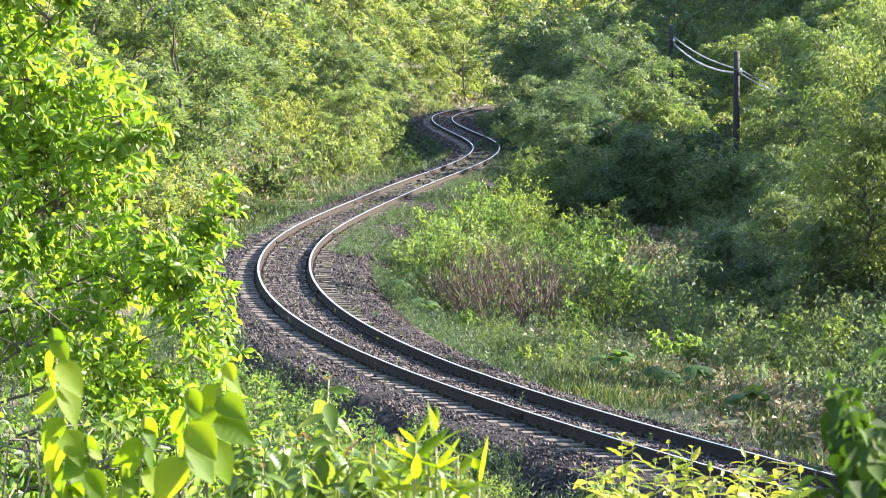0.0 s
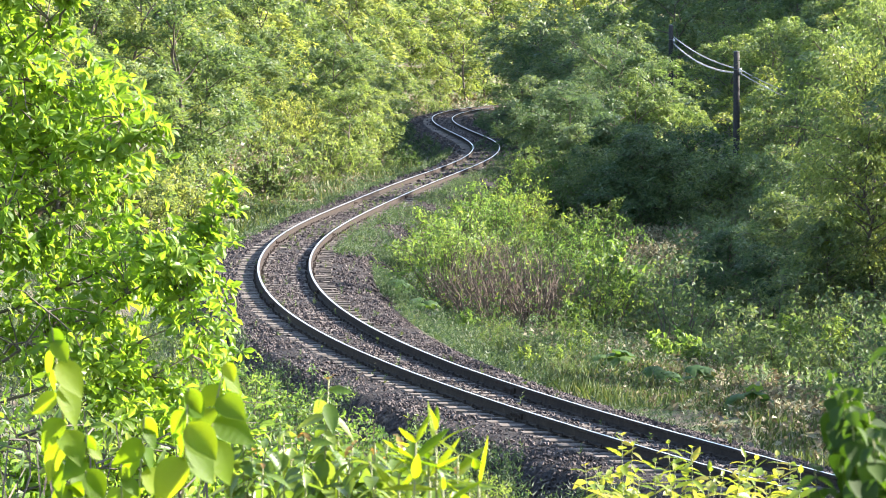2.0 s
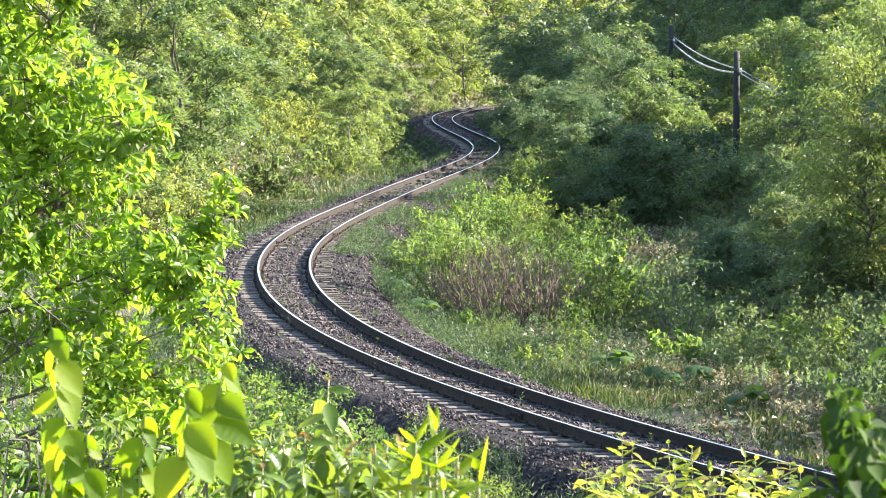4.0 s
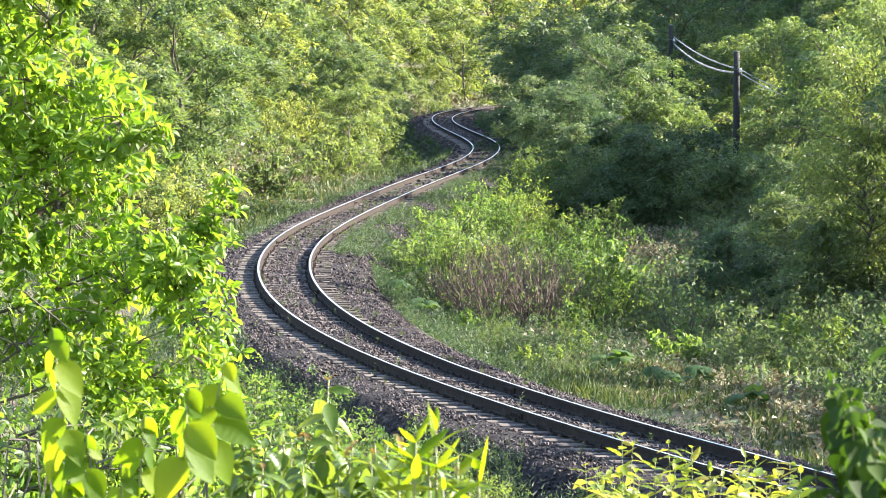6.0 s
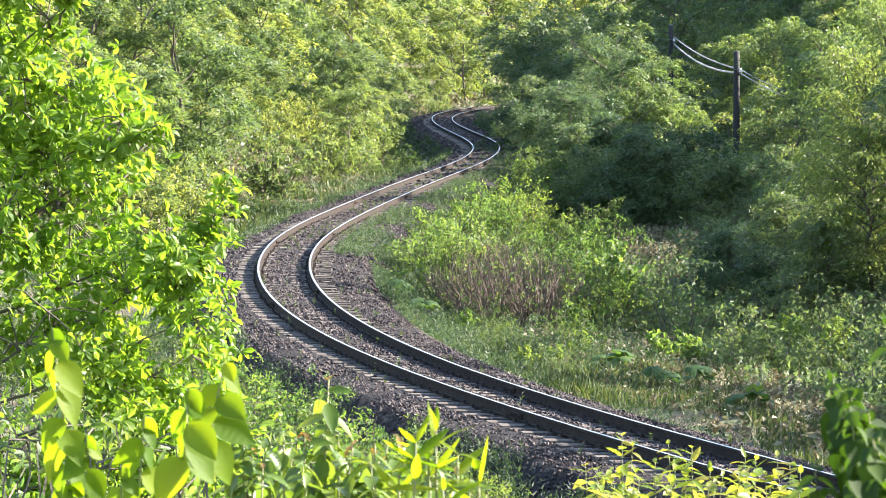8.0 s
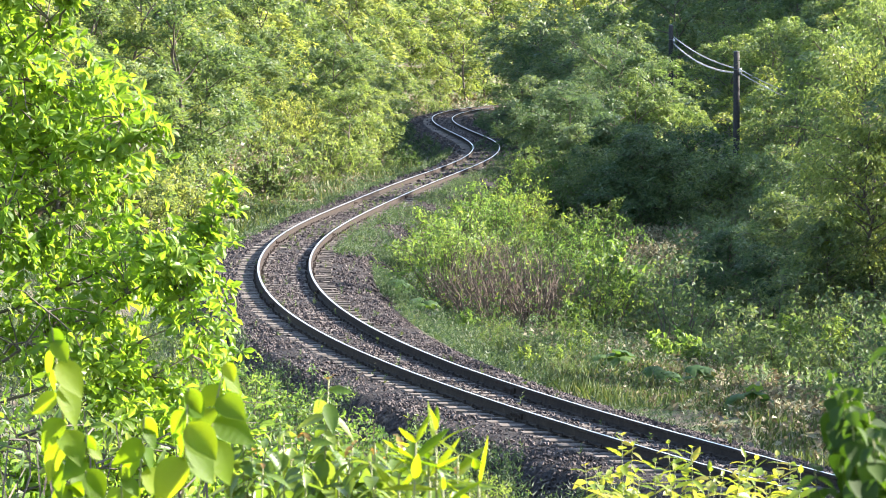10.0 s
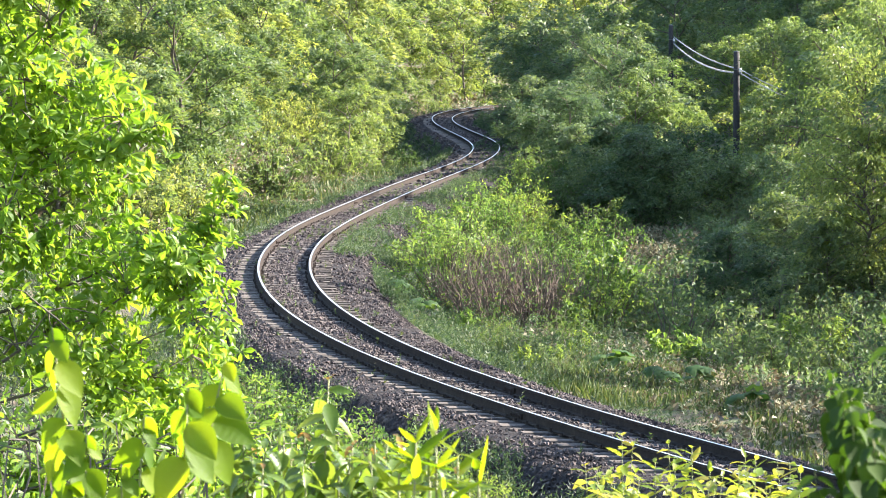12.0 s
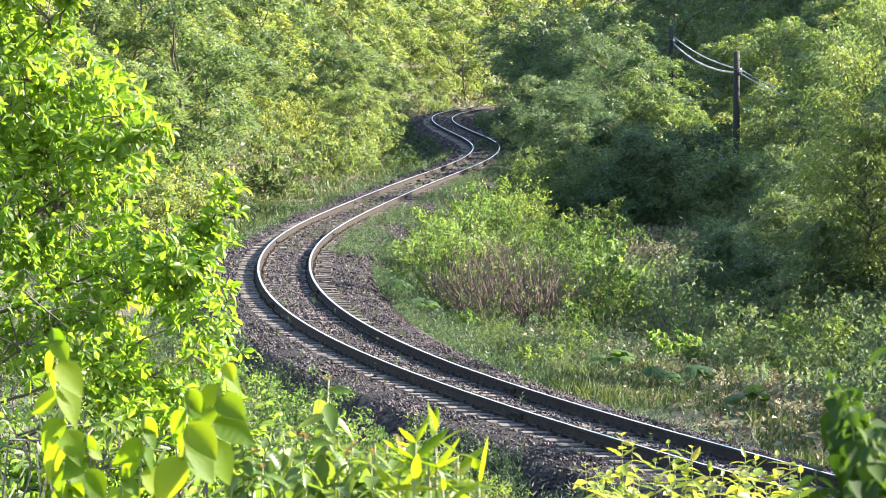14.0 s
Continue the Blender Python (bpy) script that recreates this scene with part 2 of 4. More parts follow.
def height(x, y):
    """Height of the ground."""
    x, y = np.atleast_1d(np.asarray(x, float)), np.atleast_1d(np.asarray(y, float))
    u = lateral(x, y)
    z = np.full(len(x), -0.72)
    z -= 0.75 * smooth((u - 3.2) / 6)
    z += np.minimum((0.36 + 0.18 * smooth((y - 175) / 30) - 0.42 * smooth((y - 280) / 40)) * np.maximum(0, u - 11.0 + 3.0 * smooth((y - 175) / 30)), 45) * smooth((y - 40) / 60)
    z += np.minimum(0.30 * np.maximum(0, -u - 5.5), 60) * smooth((y - 85) / 50)
    lump = 0.14 * np.sin(x * 0.83 + 1.7) * np.sin(y * 0.61) + 0.08 * np.sin(x * 2.3 + y * 1.9)
    z += lump * smooth((np.abs(u) - 2.8) / 1.5)
    # ridge added beyond the view to shade the hillside
    ridge = np.interp(y, SHADE_RIDGE_Y, SHADE_RIDGE_Z)
    z += np.maximum(ridge - z, 0) * smooth((x - 23) / 37)
    hill = 3.9 - 0.09 * np.maximum(y, 0) - 0.0035 * np.maximum(-y, 0) * 0
    hill = np.where(u < -2.6, hill - 0.04 * np.abs(x), -9)
    hill = np.where(np.abs(u) < 6, np.minimum(hill, -0.72 + (np.abs(u) - 2.6) * 0.5), hill)
    z = np.maximum(z, hill)
    return np.where(np.abs(u) < 2.6, np.minimum(z, -0.74), z)


def h1(x, y):
    return float(height([x], [y])[0])


# ---- ground ----
def ground():
    xs = np.unique(np.r_[-900:-60:60, -60:-20:4, -20:22:0.7, 22:60:4, 60:960:60])
    ys = np.unique(np.r_[-900:-40:60, -40:40:4, 40:130:0.8, 130:350:2.5, 350:500:10, 500:1600:80])
    gx, gy = np.meshgrid(xs, ys)
    z = height(gx.ravel(), gy.ravel())
    z += np.random.default_rng(5).normal(0, 0.03, len(z))
    v = np.stack([gx.ravel(), gy.ravel(), z], 1)
    w = len(xs)
    i, j = np.meshgrid(np.arange(w - 1), np.arange(len(ys) - 1))
    k = (j * w + i).ravel()
    s = Soup()
    s.add(v, np.stack([k, k + 1, k + w + 1, k + w], 1))
    tagged(new("ground", s.mesh("ground", M_SOIL, smooth=True)), "brown leaf-litter soil of a wooded valley", "ground", kind="structure")


ground()


def offset(u, z, a=0, b=None):
    """Points at a lateral offset along the track, tilted by its cant."""
    sl = slice(a, b)
    return np.stack([TX[sl] + u * np.cos(TH[sl]), TY[sl] - u * np.sin(TH[sl]), z - TC[sl] * u / (GAUGE / 2)], 1)


def sweep(prof, a=0, b=None, closed=True):
    s = Soup()
    rows = np.stack([offset(u, z, a, b) for u, z in prof], 1)
    n, m = rows.shape[:2]
    i, j = np.meshgrid(np.arange(n - 1), np.arange(m if closed else m - 1), indexing="ij")
    i, j = i.ravel(), j.ravel()
    k = (j + 1) % m
    s.add(rows.reshape(-1, 3), np.stack([i * m + j, i * m + k, (i + 1) * m + k, (i + 1) * m + j], 1))
    return s, m


def ballast_bed():
    prof = [(-3.0, -1.0), (-2.38, -0.74), (-1.75, -0.24), (-1.2, -0.200), (-0.62, -0.188), (-0.3, -0.174), (0.3, -0.174), (0.62, -0.188), (1.2, -0.200), (1.75, -0.24), (2.5, -0.70), (3.0, -1.0)]
    s, _ = sweep(prof, closed=False)
    rng = np.random.default_rng(8)
    v = s.v[0]
    v[:, 2] += rng.normal(0, 0.012, len(v)) + 0.014 * np.sin(v[:, 1] * 0.9) * np.sin(v[:, 1] * 0.37 + v[:, 0] * 1.3)
    return tagged(new("ballast_bed", s.mesh("ballast_bed", M_BED, smooth=True)), "grey-brown crushed stone bed under the railway track", "ballast", kind="structure")


ballast_bed()

# ---- railway track ----
TRACK = tagged(new("railway_track"), "single railway track with rusty rails on timber sleepers", "railway track")


def rail(side):
    c = side * GAUGE / 2
    prof = [(-0.064, -0.153), (-0.064, -0.142), (-0.012, -0.125), (-0.008, -0.05), (-0.033, -0.038), (-0.033, -0.006), (-0.022, 0.0),
            (0.022, 0.0), (0.033, -0.006), (0.033, -0.038), (0.008, -0.05), (0.012, -0.125), (0.064, -0.142), (0.064, -0.153)]
    s, m = sweep([(c + u, z) for u, z in prof])
    me = s.mesh("rail", M_RUST, M_STEEL)
    idx = np.tile(np.arange(m), len(me.polygons) // m)
    me.polygons.foreach_set("material_index", np.isin(idx, (6,)).astype(np.int32))
    part("rail", me, TRACK, "rusty steel rail with a polished top")


rail(-1)
rail(1)


def box(lx, ly, lz, bev=0.0, mat=None, name="box", jag=0.0, rng=None):
    bm = bmesh.new()
    bmesh.ops.create_cube(bm, size=1)
    bmesh.ops.scale(bm, vec=(lx, ly, lz), verts=bm.verts)
    if bev:
        bmesh.ops.bevel(bm, geom=list(bm.edges), offset=bev, segments=1, affect="EDGES")
    if jag:
        for v in bm.verts:
            v.co += Vector(rng.normal(0, jag, 3))
    me = bpy.data.meshes.new(name)
    bm.to_mesh(me)
    bm.free()
    if mat:
        me.materials.append(mat)
    return me


def track_pose(s, u=0.0, z=0.0, turn=0.0):
    x, y, th, c = (float(np.interp(s, TS, q)) for q in (TX, TY, TH, TC))
    roll = math.atan2(2 * c, GAUGE)
    base = Matrix.Translation((x, y, 0)) @ Matrix.Rotation(-th + turn, 4, "Z") @ Matrix.Rotation(roll, 4, "Y")
    return base @ Matrix.Translation((u, 0, z))


def sleepers():
    rng = np.random.default_rng(3)
    shapes = [box(2.1, 0.2, 0.15, 0.012, M_SLEEPER, "sleeper", 0.006, rng) for _ in range(5)]
    plate = box(0.19, 0.16, 0.02, 0.004, M_RUST, "tie_plate")
    spike = box(0.035, 0.035, 0.05, 0.006, M_RUST, "spike")
    far = Soup()
    k, s = 0, -8.0
    while s < 300:
        m = track_pose(s, rng.normal(0, 0.015), -0.163 - 0.075 + rng.normal(-0.003, 0.006), rng.normal(0, 0.012))
        me = shapes[k % 5]
        if k < 240:
            ob = part("sleeper", me, TRACK, m=m)
            for side in (-1, 1):
                if k < 150:
                    part("tie_plate", plate, ob, m=Matrix.Translation((side * GAUGE / 2, 0, 0.076)))
                    for q in (-1, 1):
                        part("spike", spike, ob, m=Matrix.Translation((side * GAUGE / 2 + q * 0.082, 0.03 * q, 0.104)))
        else:
            co = np.array([(m @ v.co)[:] for v in me.vertices])
            for p in me.polygons:
                far.f.append([i + far.n for i in p.vertices])
            far.v.append(co)
            far.n += len(co)
        k += 1
        s += 0.58
    tagged(part("far_sleeper_run", far.mesh("far_sleeper_run", M_SLEEPER), TRACK, "weathered timber sleepers"), kind="stuff")


sleepers()


def joints():
    fish = box(0.03, 0.56, 0.085, 0.006, M_RUST, "fishplate")
    bolt = box(0.03, 0.035, 0.035, 0.008, M_RUST, "bolt")
    for side in (-1, 1):
        for s in np.arange(17.2 if side > 0 else 12.4, 120, 25.0):
            for q in (-1, 1):
                ob = part("fishplate", fish, TRACK, m=track_pose(s, side * GAUGE / 2 + q * 0.027, -0.088))
                for b in (-0.2, -0.07, 0.07, 0.2):
                    part("bolt", bolt, ob, m=Matrix.Translation((q * 0.028, b, 0)))


joints()


def ballast_stones():
    rng = np.random.default_rng(11)
    oct_v = np.array([(1, 0, 0), (-1, 0, 0), (0, 1, 0), (0, -1, 0), (0, 0, 1), (0, 0, -1)], float)
    oct_f = np.array([(0, 2, 4), (2, 1, 4), (1, 3, 4), (3, 0, 4), (2, 0, 5), (1, 2, 5), (3, 1, 5), (0, 3, 5)])
    s = Soup()
    for a, b, n, size in ((-9, 45, 26000, 0.031), (45, 100, 14000, 0.038), (100, 300, 6000, 0.065)):
        t = rng.uniform(a, b, n)
        u = rng.choice([0.0, 1.35, -1.35, 1.95, -2.1], n, p=[0.22, 0.13, 0.15, 0.18, 0.32]) + rng.normal(0, 0.32, n)
        u = np.where(np.abs(u) < 2.7, u, rng.uniform(-2.6, 2.6, n))
        zb = np.interp(u, [-3.0, -2.38, -1.75, -1.2, -0.62, -0.3, 0.3, 0.62, 1.2, 1.75, 2.5, 3.0], [-1.0, -0.74, -0.24, -0.20, -0.188, -0.174, -0.174, -0.188, -0.20, -0.24, -0.70, -1.0])
        x, y, th, c = (np.interp(t, TS, q) for q in (TX, TY, TH, TC))
        p = np.stack([x + u * np.cos(th), y - u * np.sin(th), zb - c * u / (GAUGE / 2) + 0.008], 1)
        r = size * rng.uniform(0.6, 1.35, (n, 1, 1)) * rng.uniform(0.6, 1.25, (n, 1, 3))
        v = oct_v[None] * r + rng.normal(0, size * 0.18, (n, 6, 3))
        for i0, i1, i2 in ((1, 2, 0), (0, 2, 1), (0, 1, 2)):
            ang = rng.uniform(0, 6.283, n)
            ca, sa = np.cos(ang)[:, None], np.sin(ang)[:, None]
            w = v.copy()
            w[..., i0], w[..., i1] = v[..., i0] * ca - v[..., i1] * sa, v[..., i0] * sa + v[..., i1] * ca
            v = w
        v = v + p[:, None]
        f = (oct_f[None] + np.arange(n)[:, None, None] * 6).reshape(-1, 3)
        s.add(v.reshape(-1, 3), f)
    tagged(new("ballast_stones", s.mesh("ballast_stones", M_STONE)), "loose brown-grey crushed ballast stones along the track", "ballast", kind="stuff")


ballast_stones()


# ---- plants ----
def make_tree(name, seed, h, spread, limbs, sprays, per, size, mat, label, width=0.55, droop=0.35, low=0.15, flat=0.16, seek=0.7, put_leaf=None, lift=0.8):
    """A tapered trunk with limbs and a crown of leaf sprays, standing at the origin."""
    rng = np.random.default_rng(seed)
    put_leaf = put_leaf or slivers
    wood, crown = Soup(), Soup()
    top = np.array([rng.normal(0, 0.06 * h), rng.normal(0, 0.06 * h), h * 0.9])
    trunk = bend((0, 0, -0.25), top, 0, 8, rng, 0.02 * h)
    tube(wood, trunk, np.linspace(0.011 * h + 0.02, 0.012, 8), 7)
    for i in range(limbs):
        t = (i + 0.5) / limbs
        q = (low + (0.97 - low) * t) * 7
        k = min(int(q), 6)
        a = trunk[k] + (trunk[k + 1] - trunk[k]) * (q - k)
        az = i * 2.39996 + rng.normal(0, 0.35)
        ln = spread * (0.35 + 0.85 * math.sin(math.pi * min(1.0, 0.22 + 0.72 * t))) * rng.uniform(0.6, 1.15)
        rise = ln * (0.15 + lift * t) * rng.uniform(0.6, 1.2)
        out = np.array([math.cos(az), math.sin(az), 0])
        b = a + out * ln + np.array([0, 0, rise])
        limb = bend(a, b, 0.08 * ln, 6, rng, 0.03 * ln)
        tube(wood, limb, np.linspace(0.0035 * h + 0.008, 0.004, 6), 4)
        for j in range(sprays):
            f = 0.18 + 0.82 * (j + rng.uniform(0.1, 1)) / sprays
            k = min(int(f * 5), 4)
            base = limb[k] + (limb[k + 1] - limb[k]) * (f * 5 - k)
            r = spread * rng.uniform(0.15, 0.30)
            c = base + rng.normal(0, 1, 3) * np.array([1, 1, 0.5]) * r * 0.8
            tube(wood, np.stack([base, c]), [0.008, 0.003], 3)
            n = int(per * rng.uniform(0.6, 1.4))
            ang, w = rng.uniform(0, 6.283, n), np.sqrt(rng.uniform(0, 1, n))
            w *= 1 + 0.22 * np.sin(ang * 3 + j) + 0.12 * np.sin(ang * 7 + i)
            o = np.stack([np.cos(ang), np.sin(ang), np.zeros(n)], 1)
            p = c + o * (w * r)[:, None] + out * 0.1 * r
            p[:, 2] += r * (0.62 * (1 - w * w) - 0.3) + rng.normal(0, flat * r, n) - (o @ out) * w * r * 0.3
            axis = o + rng.normal(0, 0.5, (n, 3)) + out * 0.4 - np.array([0, 0, droop])
            nor = SUNWARD * seek + np.array([0, 0, 0.8 - seek]) + out * 0.2 + o * w[:, None] * 0.9 + rng.normal(0, 0.3, (n, 3))
            put_leaf(crown, p, axis, nor, size * rng.uniform(0.6, 1.35, n), width)
    ob = tagged(new(name), label, "tree")
    part("trunk", wood.mesh("trunk", M_BARK, smooth=True), ob)
    part("crown", crown.mesh("crown", mat), ob)
    return ob


def make_bush(name, seed, h, spread, stems, per, size, mat, label, width=0.5, bare=0, category="shrub", start=0.25, fine=False, skip=0.22, apart=False):
    """Stems from one root with leaves along their upper parts."""
    rng = np.random.default_rng(seed)
    twigs = []
    wood, crown = Soup(), Soup()
    for i in range(stems):
        az, r = rng.uniform(0, 6.283), spread * math.sqrt(rng.uniform(0, 1))
        tip = np.array([math.cos(az) * r, math.sin(az) * r, h * (1 - 0.45 * (r / spread) ** 2) * rng.uniform(0.65, 1.08)])
        root = np.array([tip[0] * 0.25, tip[1] * 0.25, -0.12])
        st = bend(root, tip, 0.06 * h, 6, rng, 0.02 * h)
        held = Soup() if apart else wood
        if apart:
            twigs.append(held)
        tube(held, st, np.linspace(0.010 + 0.003 * h, 0.003, 6), 4 if apart else 3)
        for _ in range(3 if apart else 0):
            k = rng.integers(2, 5)
            tube(held, bend(st[k], st[k] + rng.normal(0, 0.16, 3) * h * 0.8 + np.array([0, 0, 0.2 * h]), 0, 4, rng, 0.012), [0.006, 0.005, 0.003, 0.002], 3)
        if i < bare:
            continue
        nb = 5
        for b in range(nb):
            f = start + (1 - start) * (b + rng.uniform(0, 1)) / nb
            k = min(int(f * 5), 4)
            a = st[k] + (st[k + 1] - st[k]) * (f * 5 - k)
            if rng.uniform() < skip:
                continue
            d = unit(rng.normal(0, 1, 3) * np.array([1, 1, 0.4]) + np.array([0, 0, 0.35]))
            ln = 0.22 * (h + spread) * rng.uniform(0.35, 0.8)
            tube(held, np.stack([a, a + d * ln]), [0.006, 0.002], 3)
            n = max(3, int(per / nb * rng.uniform(0.6, 1.4)))
            g = rng.uniform(0.15, 1.05, n)[:, None]
            p = a + d * ln * g + rng.normal(0, 0.05 * (h + spread) * 0.3, (n, 3))
            axis = d * 0.5 + rng.normal(0, 0.8, (n, 3)) - np.array([0, 0, 0.35])
            nor = SUNWARD + rng.normal(0, 0.45, (n, 3))
            if fine:
                fine_leaves(crown, p, axis, nor, size * rng.uniform(0.6, 1.3, n), width, rng.uniform(0.1, 0.4))
            else:
                leaves(crown, p, axis, nor, size * rng.uniform(0.6, 1.3, n), width)
    ob = tagged(new(name), label, category)
    for one in twigs:
        part("twig", one.mesh("twig", M_TWIG), ob)
    if wood.n:
        part("branchwork", wood.mesh("branchwork", M_TWIG if bare else M_BARK), ob)
    part("foliage", crown.mesh("foliage", mat), ob)
    return ob


def put(ob, x, y, s=1.0, turn=0.0, first=None, sink=0.05):
    """Stand a copy of ob on the ground; the first use moves ob itself."""
    m = Matrix.Translation((x, y, h1(x, y) - sink)) @ Matrix.Rotation(turn % 1.2 - 0.6, 4, "Z")
    if not ob.get("used"):
        ob["used"] = 1
        ob.matrix_basis = m @ Matrix.Scale(s, 4)
        return ob
    c = copy_thing(ob, m)
    c.scale = (s, s, s)
    return c


RNG = np.random.default_rng(21)
CLEAR = [(10.38, 160.0, 1.9), (10.07, 200.0, 1.6)]      # open ground before the poles


def scatter(kinds, n, ys, us, scale, gap, group, keep=True):
    """Stand n plants in a strip beside the track, keeping a gap between them."""
    done, tries = [], 0
    while len(done) < n and tries < n * 40:
        tries += 1
        y, u = RNG.uniform(*ys), RNG.uniform(*us)
        i = int(np.argmin(np.abs(TY - y)))
        x = float(TX[i] + u * math.cos(TH[i]))
        yy = float(TY[i] - u * math.sin(TH[i]))
        if abs(x) > yy * 0.098 + 3.5 or abs(lateral(x, yy)[0]) < min(abs(us[0]), abs(us[1])) * 0.9:
            continue
        if any((x - a) ** 2 + ((yy - b) * 0.4) ** 2 < r * r for a, b, r in ((-5.0, 162, 2.2), (-6.6, 148, 1.9), (-10.6, 141, 1.6))):
            continue
        if 103 < yy < 131 and 3.4 + 0.02 * (yy - 103) < x < 7.6:
            continue
        if keep and 160 < yy < 188 and 8.5 < x < 24:
            continue
        if keep and any(abs(x - px * yy / py) < w and yy < py for px, py, w in CLEAR):
            continue
        if any((x - a) ** 2 + (yy - b) ** 2 * 0.4 < gap * gap for a, b in done):
            continue
        done.append((x, yy))
        ob = put(kinds[RNG.integers(len(kinds))], x, yy, float(RNG.uniform(*scale)), float(RNG.uniform(0, 6.28)))
        tagged(ob, group=group)



LEFT_TREES = [make_tree("broadleaf_tree", 100 + i, hh, sp, 15, 4, 190, 0.12, M_FOREST, "sunlit light-green broadleaf tree on the wooded bank", 0.5, flat=0.12, low=0.04)
              for i, (hh, sp) in enumerate([(5.5, 1.9), (6.5, 2.1), (4.4, 1.9), (7.2, 2.3)])]
# part of these trees' shade is in the leaf colour
RIGHT_TREES = [make_tree("broadleaf_tree", 200 + i, hh, sp, 15, 4, 190, 0.115, M_SHADE_TONED, "broadleaf tree on the wooded hillside, leaves coloured darker for shade", 0.5, low=0.04, seek=0.35)
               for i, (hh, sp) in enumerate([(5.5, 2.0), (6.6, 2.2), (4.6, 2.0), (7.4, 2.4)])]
FAR_LEFT = [make_tree("broadleaf_tree", 140 + i, hh, sp, 14, 3, 115, 0.19, M_FOREST, "sunlit light-green broadleaf tree far up the valley", 0.5, flat=0.12, low=0.02)
            for i, (hh, sp) in enumerate([(5.5, 2.2), (6.6, 2.4), (4.6, 2.2)])]
FAR_RIGHT = [make_tree("broadleaf_tree", 260 + i, hh, sp, 14, 3, 115, 0.19, M_SHADE_TONED, "broadleaf tree far up the valley, leaves coloured darker for shade", 0.5, low=0.02, seek=0.35)
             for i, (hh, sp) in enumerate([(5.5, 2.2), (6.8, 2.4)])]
HILL_TREES = [make_tree("broadleaf_tree", 160 + i, hh, sp, 12, 3, 110, 0.23, M_FOREST, "pale green broadleaf tree on the far hillside", 0.5, flat=0.12, low=0.02)
              for i, (hh, sp) in enumerate([(6.0, 2.5), (6.8, 2.6)])]
scatter(LEFT_TREES, 46, (124, 215), (-24, -5.6), (0.8, 1.15), 1.7, "trees on the sunlit bank")
scatter(FAR_LEFT, 42, (205, 310), (-27, -5.4), (0.85, 1.2), 2.0, "trees on the sunlit bank")
scatter(FAR_LEFT, 20, (175, 300), (-5.5, -4.4), (0.5, 0.7), 2.3, "trees on the sunlit bank")
for i in range(110):
    y = 309 + 72 * (i / 110) ** 1.2
    x = -16 + 54 * ((i * 0.618) % 1.0) + RNG.normal(0, 0.8)
    if lateral(x, y)[0] < -5.5:
        tagged(put(FAR_LEFT[i % 3] if y < 328 else HILL_TREES[i % 2], x, y, 0.8 + 0.5 * RNG.uniform(), i * 1.1), group="trees on the sunlit bank")
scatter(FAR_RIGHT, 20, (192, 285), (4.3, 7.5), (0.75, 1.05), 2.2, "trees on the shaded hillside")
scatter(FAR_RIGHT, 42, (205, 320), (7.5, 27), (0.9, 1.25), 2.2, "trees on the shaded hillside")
# the left-bank kinds mixed in carry a lighter leaf colour for sunlit crowns
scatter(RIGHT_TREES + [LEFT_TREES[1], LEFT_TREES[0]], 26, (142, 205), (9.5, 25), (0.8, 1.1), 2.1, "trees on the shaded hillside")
DENSE = [make_tree("broadleaf_tree", 280 + i, hh, sp, 26, 5, 115, 0.10, M_SHADE_TONED, "low dense tree with a rounded crown, leaves coloured darker for shade", 0.55, low=0.0, seek=0.3, lift=0.35)
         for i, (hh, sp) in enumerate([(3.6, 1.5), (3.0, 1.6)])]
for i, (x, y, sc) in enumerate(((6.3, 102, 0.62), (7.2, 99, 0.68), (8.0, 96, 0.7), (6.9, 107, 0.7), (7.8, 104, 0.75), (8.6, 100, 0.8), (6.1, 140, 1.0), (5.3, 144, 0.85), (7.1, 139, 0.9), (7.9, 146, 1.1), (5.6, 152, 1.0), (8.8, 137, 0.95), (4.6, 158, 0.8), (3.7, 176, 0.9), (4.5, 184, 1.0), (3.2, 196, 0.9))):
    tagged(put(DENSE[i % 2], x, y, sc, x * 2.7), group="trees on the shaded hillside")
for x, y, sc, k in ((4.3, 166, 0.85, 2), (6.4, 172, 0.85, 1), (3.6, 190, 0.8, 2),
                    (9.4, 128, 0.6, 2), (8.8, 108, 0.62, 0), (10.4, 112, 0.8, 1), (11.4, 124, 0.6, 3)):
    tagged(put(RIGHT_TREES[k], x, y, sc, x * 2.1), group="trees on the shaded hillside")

# lighter leaf colour adds to the sun on these crowns
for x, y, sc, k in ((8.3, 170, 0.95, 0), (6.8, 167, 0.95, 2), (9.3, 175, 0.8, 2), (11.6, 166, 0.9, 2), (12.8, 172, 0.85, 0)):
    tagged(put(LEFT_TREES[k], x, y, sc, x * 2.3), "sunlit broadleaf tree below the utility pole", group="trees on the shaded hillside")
# the first ten are added beside the view to throw shade into the hollow
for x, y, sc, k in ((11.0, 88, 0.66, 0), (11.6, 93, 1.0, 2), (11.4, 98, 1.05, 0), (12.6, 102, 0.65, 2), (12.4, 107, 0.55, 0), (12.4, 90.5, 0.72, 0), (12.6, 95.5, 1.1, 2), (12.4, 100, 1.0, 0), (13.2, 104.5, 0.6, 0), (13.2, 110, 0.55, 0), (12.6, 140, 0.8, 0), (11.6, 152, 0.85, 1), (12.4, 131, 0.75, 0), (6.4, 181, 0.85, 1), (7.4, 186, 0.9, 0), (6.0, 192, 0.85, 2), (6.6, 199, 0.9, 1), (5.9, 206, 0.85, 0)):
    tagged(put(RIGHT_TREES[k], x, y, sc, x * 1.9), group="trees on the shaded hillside")

